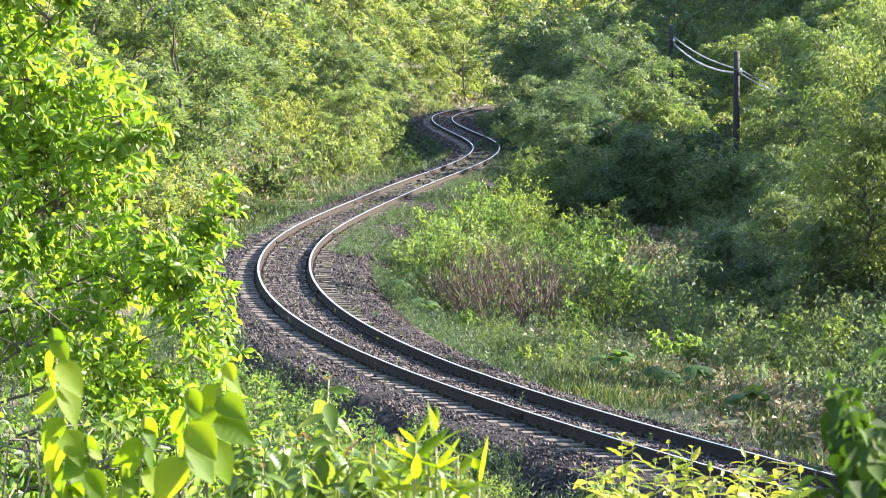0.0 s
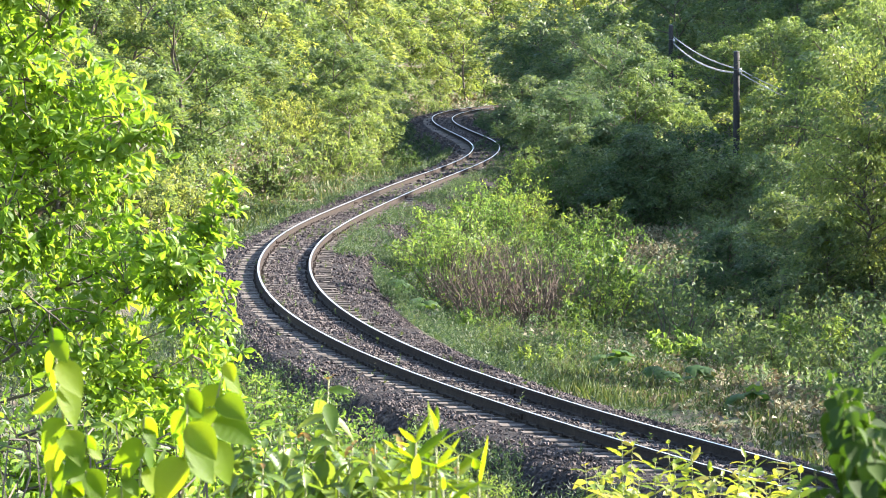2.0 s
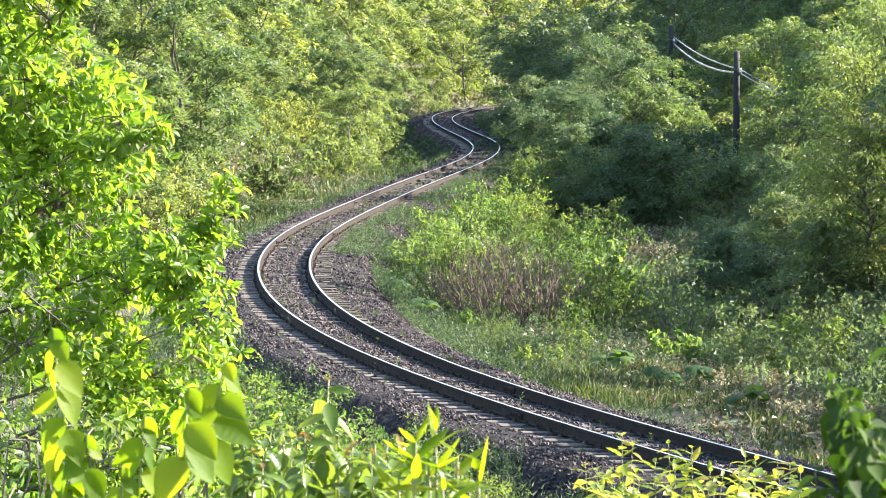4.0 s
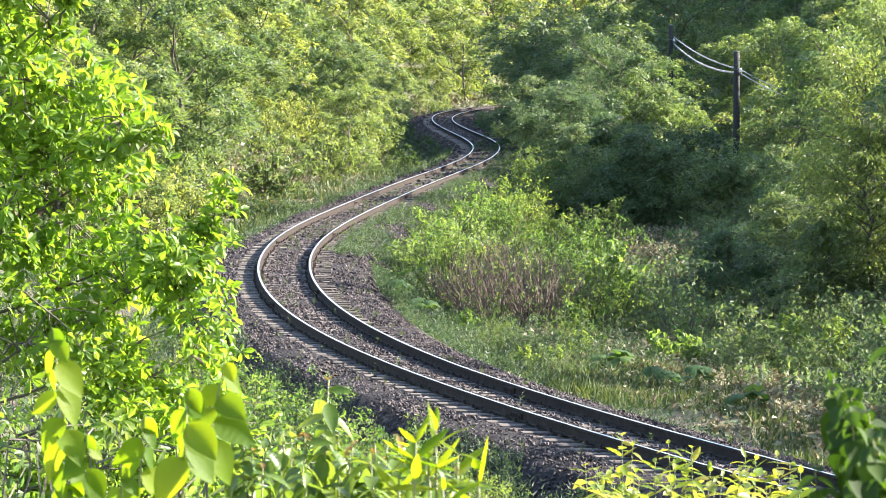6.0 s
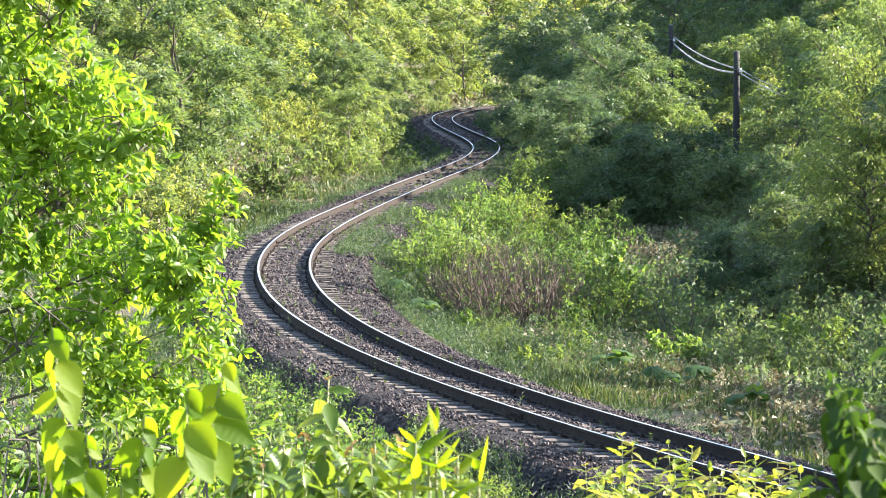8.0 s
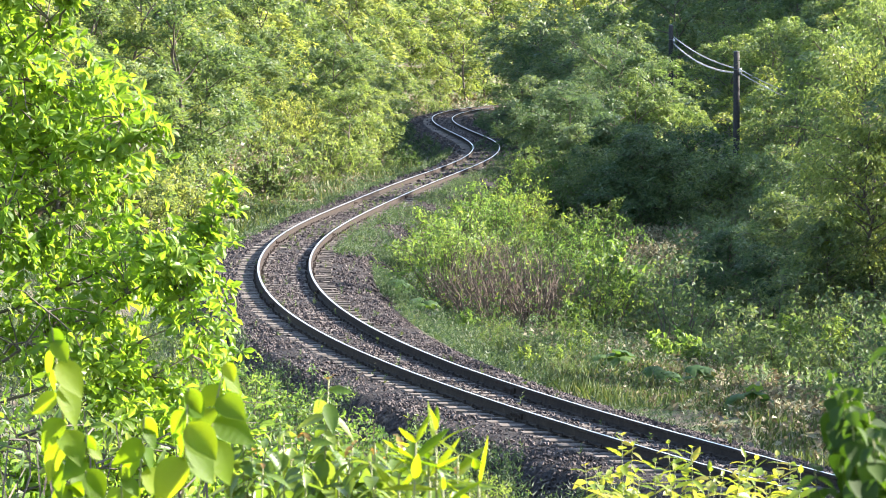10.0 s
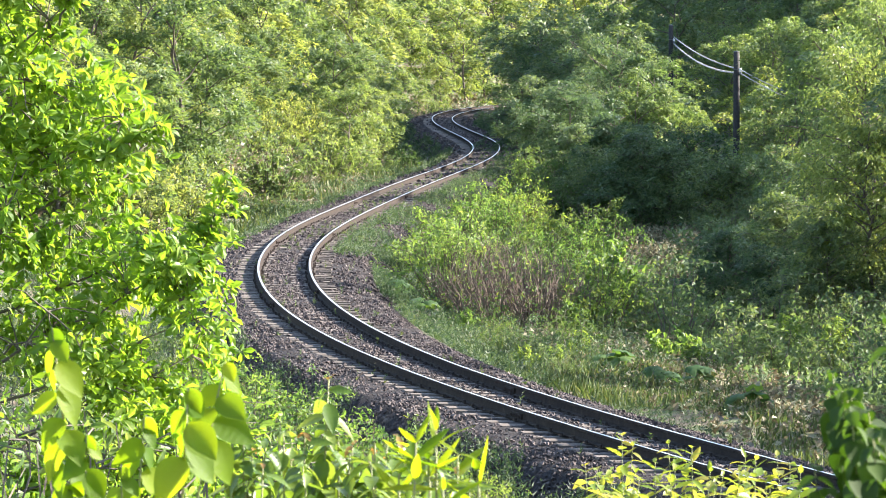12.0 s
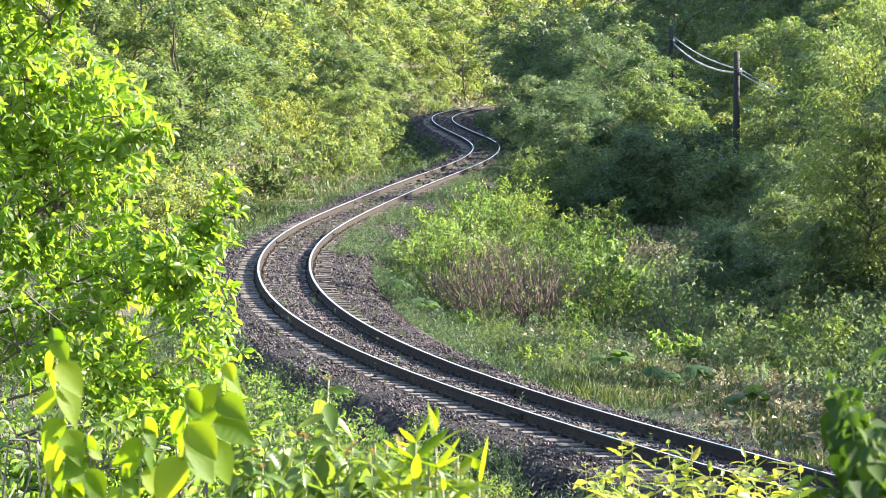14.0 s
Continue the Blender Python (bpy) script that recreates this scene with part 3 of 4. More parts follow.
# unseen trees added on the ridge to break up its shadow edge
for i in range(20):
    y = 56 + 12.9 * i
    x = 46 + 14 * ((i * 0.618) % 1.0)
    if y < 280 and not (106 < y < 152 or 172 < y < 206):
        tagged(put(FAR_RIGHT[i % 2], x, y, 0.7 + 0.5 * ((i * 0.37) % 1.0), i * 1.3), "unseen broadleaf tree added on the ridge to cast shade", group="trees on the ridge")

# trees out of view, added to dapple the near track and verge with shade
for x, y, sc, k in ((10.5, 78, 0.95, 1), (10.9, 84, 0.8, 3), (10.2, 68, 0.9, 0), (10.8, 73, 0.9, 2), (11.2, 60, 1.05, 1), (12.6, 66, 1.0, 1), (11.6, 72, 0.85, 1), (13.6, 55, 1.1, 3), (14.2, 78, 0.85, 2)):
    tagged(put(RIGHT_TREES[k], x, y, sc, x * 1.7), group="trees on the shaded hillside")

# leafless trees among the green ones
DEAD = make_bush("leafless_tree", 398, 4.6, 0.9, 15, 6, 0.1, M_PALE, "leafless pale grey tree among the green ones", bare=12, category="tree")
for i, (x, y, sc) in enumerate(((9.9, 122, 1.15), (-10.5, 139, 0.8), (-9.6, 143, 0.75), (-11.4, 146, 0.8))):
    tagged(put(DEAD, x, y, sc, i * 1.1), group="leafless trees")

# taller pale-leaved trees close to the hollow
PALE_TREES = [make_tree("broadleaf_tree", 240 + i, hh, sp, 26, 6, 50, 0.115, M_FOREST, "mid-green broadleaf tree at the edge of the hollow", 0.42, droop=0.7, low=0.3, put_leaf=leaves)
              for i, (hh, sp) in enumerate([(6.2, 1.5), (4.6, 1.3)])]
for x, y, sc, k in ((9.5, 103, 0.95, 0), (10.7, 110, 1.0, 0), (10.1, 117, 1.0, 0), (11.6, 121, 1.05, 0), (10.4, 97, 0.9, 0), (9.2, 96, 0.9, 1)):
    tagged(put(PALE_TREES[k], x, y, sc, x * 3.3), group="pale trees by the hollow")

BUSHES = [make_bush("shrub", 300 + i, hh, sp, 12, 66, 0.115, M_BUSH, "low green shrub with small leaves beside the railway")
          for i, (hh, sp) in enumerate([(1.1, 0.7), (1.5, 0.9), (0.8, 0.7)])]
TWIGGY = [make_bush("twiggy_shrub", 320 + i, hh, sp, 40, 105, 0.11, M_PALE, "yellow-green shrub with many bare twigs", bare=14)
          for i, (hh, sp) in enumerate([(2.2, 1.4), (1.8, 1.3)])]
SAPLINGS = [make_bush("sapling", 340 + i, hh, sp, 14, 62, 0.125, M_PALE, "bright green leafy sapling among the weeds", 0.5, fine=True, skip=0.0)
            for i, (hh, sp) in enumerate([(1.25, 0.36), (0.95, 0.42), (1.7, 0.32)])]
DARK_BUSHES = [make_bush("shrub", 360 + i, hh, sp, 14, 60, 0.13, M_SHADE_TONED, "green shrub in the hollow, leaves coloured darker for shade")
               for i, (hh, sp) in enumerate([(1.6, 1.1), (2.2, 1.2)])]
MOUND = [make_bush("shrub", 370 + i, hh, sp, 26, 80, 0.11, m, "tall spreading yellow-green shrub on the mound", start=0.2)
         for i, (hh, sp, m) in enumerate([(2.0, 1.15, M_BUSH), (1.7, 1.2, M_BUSH), (2.2, 1.0, M_PALE)])]
scatter(MOUND, 24, (106, 158), (3.4, 8.0), (0.6, 0.95), 1.3, "shrubs on the mound")
for i, (x, y, sc) in enumerate(((3.2, 164, 0.95), (4.2, 160, 1.1), (2.9, 157, 0.8), (5.0, 166, 1.1), (3.7, 152, 0.8), (4.9, 154, 1.0))):
    tagged(put(MOUND[i % 3], x, y, sc, i * 1.3), group="shrubs on the mound")
for x, y in ((9.7, 150), (10.3, 153), (9.2, 146)):
    tagged(put(MOUND[2], x, y, 1.15, x), group="shrubs on the mound")
scatter(BUSHES, 22, (104, 215), (2.7, 9), (0.6, 1.2), 1.0, "shrubs beside the railway")
scatter(BUSHES, 24, (84, 118), (4.6, 9), (0.6, 1.0), 0.9, "shrubs beside the railway")
scatter(BUSHES, 34, (104, 165), (-9.0, -3.4), (0.5, 1.1), 0.8, "shrubs beside the railway")
scatter(BUSHES, 30, (150, 300), (-6.0, -2.8), (0.5, 1.1), 0.9, "shrubs beside the railway")
scatter(BUSHES, 40, (52, 84), (-6.5, -2.7), (0.45, 0.8), 0.5, "shrubs beside the railway")
EDGE = [make_bush("shrub", 394 + i, hh, 1.35, 24, 76, 0.15, M_FOREST, "leafy light-green shrub at the edge of the wood", 0.5, start=0.08, skip=0.1)
        for i, hh in enumerate((2.3, 1.8))]
scatter(EDGE, 30, (122, 235), (-8.5, -4.5), (0.75, 1.2), 1.5, "shrubs at the edge of the wood")
scatter(BUSHES, 26, (56, 88), (-3.4, -2.1), (0.3, 0.5), 0.5, "shrubs beside the railway")
scatter(BUSHES, 14, (112, 165), (1.9, 3.0), (0.4, 0.6), 0.9, "shrubs beside the railway")
VERGE = make_bush("shrub", 390, 1.5, 0.7, 22, 62, 0.075, M_PALE, "bright green shrub on the bank below the ballast", 0.5, skip=0.0)
for i, (x, y, sc) in enumerate(((-2.0, 60, 1.0), (-2.6, 62.5, 1.05), (-1.4, 58, 0.95), (-0.9, 57, 0.85), (-2.3, 57, 0.95), (-3.1, 66, 1.0), (-0.4, 55.5, 0.75),
                                (-1.8, 63, 0.8), (0.0, 54.5, 0.65), (-3.4, 62, 1.1), (-2.9, 58, 1.0), (-3.7, 69, 0.9), (0.5, 53.5, 0.55), (1.0, 52.6, 0.42), (1.35, 51.8, 0.36), (0.7, 52.2, 0.45), (1.7, 52.8, 0.28), (1.5, 51.0, 0.42), (2.0, 51.6, 0.3), (2.0, 50.4, 0.4))):
    tagged(put(VERGE, x, y, sc, i * 0.7), group="shrubs below the ballast")
scatter(DARK_BUSHES, 36, (80, 135), (7.4, 15), (0.5, 1.1), 0.7, "shrubs in the hollow", False)
for i, (x, y) in enumerate(((0.6, 102), (1.8, 97), (0.1, 97), (3.2, 93), (2.7, 104), (0.1, 110), (1.2, 116), (2.9, 118), (3.7, 111), (4.4, 121), (1.9, 126))):
    tagged(put(TWIGGY[i % 2], x, y, 0.8 + 0.07 * (i % 4), i * 1.3), group="twiggy shrubs on the mound")
for i, (x, y) in enumerate(((7.2, 82), (8.0, 84.5), (8.6, 78.5), (7.8, 89), (6.7, 87), (7.4, 77), (8.9, 90), (6.9, 92))):
    tagged(put(DARK_BUSHES[i % 2], x, y, 0.8 + 0.05 * (i % 4), i * 1.3), group="shrubs in the hollow")
THICKET = make_bush("bare_thicket", 335, 1.5, 0.9, 46, 26, 0.09, M_BUSH, "thicket of bare brown twigs with few leaves", bare=34, apart=True)
for i, (x, y) in enumerate(((0.3, 95), (1.3, 96.2), (2.2, 95), (0.9, 97), (2.9, 94.5), (1.8, 97.5), (1.2, 91), (1.9, 90.5), (0.7, 92), (1.5, 93), (2.3, 92.5), (1.0, 94.5), (-3.75, 40), (-3.5, 42), (-3.9, 43))):
    tagged(put(THICKET, x, y, 1.0 + 0.05 * (i % 4), i * 1.1), group="bare thickets")
for i, (x, y, k, sc) in enumerate(((3.7, 99, 0, 1.5), (4.0, 98, 1, 1.2), (4.1, 85, 1, 0.9), (4.75, 84, 1, 0.95), (4.4, 86, 0, 0.8), (2.83, 91, 1, 0.95), (2.6, 90, 1, 0.75),
                                   (6.5, 87, 2, 0.85), (6.2, 88, 0, 0.7), (7.4, 85, 2, 0.75), (5.3, 84, 1, 0.55), (7.0, 90, 2, 0.8))):
    tagged(put(SAPLINGS[k], x, y, sc, i * 1.7), group="saplings beside the railway")
for i, (x, y) in enumerate(((4.6, 113), (5.6, 109), (6.4, 118), (5.0, 122))):
    tagged(put(THICKET, x, y, 0.7, i * 1.1), group="bare thickets")


def strip(rng, n, ss, us, power=1.0):
    """Random spots in a strip beside the track, with their ground heights."""
    t = rng.uniform(*ss, n)
    u = us[0] + (us[1] - us[0]) * rng.uniform(0, 1, n) ** power
    x, y, th = (np.interp(t, TS, q) for q in (TX, TY, TH))
    x, y = x + u * np.cos(th), y - u * np.sin(th)
    bed = np.interp(np.abs(u), [0, 0.3, 1.2, 1.75, 2.5, 3.0], [-0.185, -0.185, -0.20, -0.24, -0.70, -1.0])
    return np.stack([x, y, np.maximum(height(x, y), bed)], 1)


def weeds(name, seed, fields, mat, label, width=0.27, per=7):
    """Leafy stalks: blades round each stalk from the ground to its tip."""
    rng = np.random.default_rng(seed)
    s = Soup()
    for n, ss, us, hh, size in fields:
        base = strip(rng, int(n * 1.5), ss, us)
        patch = np.sin(base[:, 0] * 1.1 + seed) * np.sin(base[:, 1] * 0.43 + seed * 2) > -0.6
        base = base[patch]
        n = len(base)
        tuft = 0.5 + 0.5 * np.sin(base[:, 0] * 2.3 + seed) * np.sin(base[:, 1] * 0.9 + base[:, 0])
        tall = rng.uniform(0.4, 1.0, n) ** 1.5 * hh * (0.35 + 1.1 * tuft)
        lean = rng.normal(0, 0.12, (n, 3))
        lean[:, 2] = 1
        for k in range(per):
            f = (k + rng.uniform(0, 1, n)) / per
            p = base + lean * (tall * f)[:, None]
            ang = rng.uniform(0, 6.283, n)
            o = np.stack([np.cos(ang), np.sin(ang), rng.uniform(0.1, 1.5, n)], 1)
            nor = SUNWARD + rng.normal(0, 0.8, (n, 3))
            slivers(s, p, o, nor, size * 0.85 * rng.uniform(0.6, 1.3, n) * (1.1 - 0.5 * f), width)
    tagged(new(name, s.mesh(name, mat)), label, "weeds", kind="stuff")


weeds("weeds", 31, [(900, (10, 62), (2.0, 2.9), 0.40, 0.09), (5600, (24, 66), (2.0, 6.5), 0.55, 0.105), (2600, (-12, 10), (-5.5, -2.0), 0.5, 0.11), (2600, (58, 130), (1.0, 2.6), 0.32, 0.12), (2200, (3, 42), (-2.8, -1.75), 0.32, 0.09), (900, (0, 60), (-2.6, -1.9), 0.25, 0.09), (1800, (60, 150), (-2.6, -1.45), 0.25, 0.12), (5200, (-6, 62), (2.2, 8.5), 0.40, 0.09), (3500, (66, 150), (2.3, 9.5), 0.32, 0.15), (2600, (150, 270), (1.8, 6), 0.5, 0.28),
                    (7000, (-14, 60), (-6.5, -2.5), 0.45, 0.11), (5500, (60, 150), (-7.5, -2.2), 0.4, 0.17), (2600, (150, 290), (-7, -1.9), 0.5, 0.28)],
      M_HERB, "patchy green weeds growing along the track side", per=7)
weeds("undergrowth", 32, [(4500, (75, 290), (-24, -6), 0.9, 0.34), (3500, (60, 290), (9, 24), 0.8, 0.32), (3000, (18, 70), (7, 14), 0.5, 0.17)], M_SHADE_TONED, "leafy undergrowth on the wooded slopes", 0.5, 6)
weeds("track_weeds", 33, [(260, (0, 120), (-2.3, 2.2), 0.22, 0.09), (190, (60, 150), (-0.45, 0.45), 0.15, 0.10), (240, (60, 150), (0.7, 1.6), 0.2, 0.11)], M_HERB, "small weeds sprouting between the ballast stones", 0.35, 9)


weeds("withered_growth", 36, [(900, (74, 128), (-9.5, -5.0), 0.75, 0.26), (500, (-2, 32), (3.4, 6.6), 0.22, 0.15), (700, (56, 90), (7.5, 12.0), 0.45, 0.17), (500, (12, 40), (4.6, 8.0), 0.28, 0.15), (450, (222, 292), (-8, -3), 0.7, 0.4),
                              (350, (128, 165), (-8, -4.2), 0.7, 0.28)], M_DRY, "withered brown stalks and leaves on the bank", 0.5, 7)


def grass():
    rng = np.random.default_rng(41)
    s = Soup()
    for n, ss, us, hh in ((4000, (16, 36), (3.0, 6.0), 0.24), (10000, (-8, 34), (2.7, 7.5), 0.24), (8000, (-14, 60), (-6, -2.4), 0.26), (7000, (60, 140), (2.4, 6), 0.4), (5000, (60, 140), (-6.5, -2.3), 0.4)):
        b = strip(rng, n, ss, us, 1.3)
        b = b[np.sin(b[:, 0] * 0.9 + 2) * np.sin(b[:, 1] * 0.31) > -0.2]
        n = len(b)
        o = rng.normal(0, 0.35, (n, 3))
        o[:, 2] = 1
        leaves(s, b, o, rng.normal(0, 1, (n, 3)), hh * rng.uniform(0.4, 1.2, n), 0.055)
    tagged(new("grass", s.mesh("grass", M_GRASS)), "thin green grass blades beside the railway", "grass", kind="stuff")


grass()


def litter():
    rng = np.random.default_rng(43)
    s = Soup()
    for n, ss, us, size in ((2400, (0, 34), (3.4, 6.6), 0.13), (3000, (12, 40), (4.4, 7.8), 0.14), (3200, (54, 90), (7.0, 12.5), 0.15), (1500, (30, 62), (3.0, 8.0), 0.12), (2200, (62, 112), (-8.5, -4.5), 0.20), (1500, (55, 110), (5.5, 10), 0.17),
                            (1400, (215, 290), (-9, -3), 0.30), (1200, (112, 170), (-8, -4), 0.24), (2600, (98, 130), (-8.5, -2.8), 0.2), (1500, (86, 104), (-14, -8), 0.2)):
        b = strip(rng, n, ss, us)
        b[:, 2] += rng.uniform(0.02, 0.16, n)
        ang = rng.uniform(0, 6.283, n)
        o = np.stack([np.cos(ang), np.sin(ang), rng.normal(0, 0.45, n)], 1)
        leaves(s, b, o, np.array([0, 0, 1.0]) + rng.normal(0, 0.6, (n, 3)), size * rng.uniform(0.5, 1.3, n), 0.6)
    tagged(new("fallen_leaves", s.mesh("fallen_leaves", M_DRY)), "dry brown fallen leaves lying on the bank", "leaf litter", kind="stuff")


litter()


def butterbur(x, y, seed):
    """A clump of large round leaves on stalks."""
    rng = np.random.default_rng(seed)
    ob = tagged(new("butterbur"), "low butterbur clump with large round green leaves", "plant", "butterburs beside the track")
    ob.matrix_basis = Matrix.Translation((x, y, h1(x, y)))
    for i in range(7):
        az, r, hh = rng.uniform(0, 6.283), rng.uniform(0.1, 0.38), rng.uniform(0.22, 0.45)
        tip = np.array([math.cos(az) * r, math.sin(az) * r, hh])
        s = Soup()
        tube(s, bend((tip[0] * 0.2, tip[1] * 0.2, -0.05), tip, 0.03, 4, rng, 0.01), [0.009, 0.008, 0.007, 0.005], 5)
        part("stalk", s.mesh("stalk", M_STEM, smooth=True), ob)
        n, rad = 14, rng.uniform(0.13, 0.21)
        ang = 0.35 + np.arange(n) / (n - 1) * (6.283 - 0.7)
        wav = 1 + 0.06 * np.sin(ang * 6 + seed)
        ring = np.stack([np.cos(ang) * rad * wav, np.sin(ang) * rad * wav, -0.16 * rad + 0.12 * rad * np.sin(ang * 5)], 1)
        mid = ring * 0.5
        mid[:, 2] = 0.12 * rad
        v = np.concatenate([[(0, 0, 0)], mid, ring])
        f = [(0, 1 + k, 2 + k) for k in range(n - 1)]
        s = Soup()
        s.add(v, f)
        s.f += [[1 + k, 1 + n + k, 2 + n + k, 2 + k] for k in range(n - 1)]
        part("leaf", s.mesh("leaf", M_FUKI, smooth=True), ob, m=Matrix.Translation(tip) @ Matrix.Rotation(az, 4, "Z") @ Matrix.Rotation(rng.uniform(0.1, 0.5), 4, "Y"))


for i, (x, y) in enumerate(((3.0, 78.5), (3.6, 76), (4.3, 77.5), (-0.4, 93), (-0.9, 99), (-0.5, 104), (4.9, 70.5), (-1.9, 57), (-2.6, 60))):
    butterbur(x, y, 500 + i)


# ---- utility poles and cables ----
def utility_pole(x, y, top, r):
    z0 = h1(x, y) - 0.3
    ob = tagged(new("utility_pole"), "dark creosoted timber utility pole among the trees", "utility pole", "poles along the valley")
    ob.matrix_basis = Matrix.Translation((x, y, z0))
    s = Soup()
    hh = top - z0
    n = 9
    tube(s, np.stack([np.zeros(n), np.zeros(n), np.linspace(0, hh, n)], 1), np.linspace(r * 1.25, r, n), 14)
    part("pole", s.mesh("pole", M_POLE, smooth=True), ob)
    part("bracket", box(0.09, 0.5, 0.09, 0.01, M_IRON, "bracket"), ob, "grey iron bracket", Matrix.Translation((0.02 + r, 0, hh - 0.75)))
    part("band", box(r * 2.2, r * 2.2, 0.06, 0.03, M_IRON, "band"), ob, m=Matrix.Translation((0, 0, hh - 0.62)))
    for k in (-0.18, 0.18):
        s = Soup()
        tube(s, [(0, 0, 0), (0, 0, 0.03), (0, 0, 0.06), (0, 0, 0.10), (0, 0, 0.13)], [0.03, 0.055, 0.035, 0.05, 0.02], 8)
        part("insulator", s.mesh("insulator", M_CERAMIC, smooth=True), ob, "white porcelain insulator", Matrix.Translation((0.02 + r, k, hh - 0.70)))
    s = Soup()
    tube(s, [(0, 0, 0), (0, 0, 0.03), (0, 0, 0.05)], [r * 1.06, r * 1.02, 0.01], 14)
    part("cap", s.mesh("cap", M_IRON), ob, m=Matrix.Translation((0, 0, hh - 0.01)))


utility_pole(10.38, 160.0, 4.34, 0.105)
utility_pole(10.07, 200.0, 5.25, 0.10)
utility_pole(16.6, 118.0, 4.2, 0.11)


def cable(a, b, sag, r):
    t = np.linspace(0, 1, 70)[:, None]
    p = np.asarray(a) + (np.asarray(b) - np.asarray(a)) * t
    p[:, 2] -= (sag * 4 * t * (1 - t))[:, 0]
    ob = tagged(new("overhead_cable"), "grey overhead cable sagging between the poles", "cable", "cables between the poles")
    s = Soup()
    tube(s, p, np.full(70, r), 6)
    part("core", s.mesh("core", M_CABLE, smooth=True), ob)
    s = Soup()
    q = np.linspace(0, 1, 900)
    c = np.asarray(a) + (np.asarray(b) - np.asarray(a)) * q[:, None]
    c[:, 2] -= sag * 4 * q * (1 - q)
    c[:, 0] += np.cos(q * 420) * r * 1.9
    c[:, 2] += np.sin(q * 420) * r * 1.9
    tube(s, c, np.full(900, r * 0.35), 3)
    part("lashing_wire", s.mesh("lashing_wire", M_CABLE), ob)


cable((10.20, 200, 4.75), (10.50, 160, 3.72), 0.20, 0.014)
cable((10.20, 200, 4.45), (10.50, 160, 3.60), 0.32, 0.017)
cable((10.50, 160, 3.72), (16.7, 118, 3.5), 1.1, 0.014)
cable((10.50, 160, 3.60), (16.7, 118, 3.3), 1.2, 0.017)


# ---- the young tree near the camera ----
def rosette(soup, c, d, rng, n, size):
    """Leaves spread round the end of a twig, widest past their middle."""
    d = unit(d + np.array([0.25, 0, 0.35]))
    a = unit(np.cross(d, [0.3, 0.9, 0.2]))
    b = np.cross(d, a)
    ang = np.arange(n) * 2.4 + rng.uniform(0, 6.28)
    o = a * np.cos(ang)[:, None] + b * np.sin(ang)[:, None]
    axis = o + d * rng.uniform(0.2, 1.1, (n, 1)) + rng.normal(0, 0.3, (n, 3)) - np.array([0, 0, 0.3])
    nor = d * 0.7 + SUNWARD * 0.4 + rng.normal(0, 0.5, (n, 3))
    fine_leaves(soup, c + o * 0.008, axis, nor, size * rng.uniform(0.6, 1.2, n), 0.50, rng.uniform(0.1, 0.4))


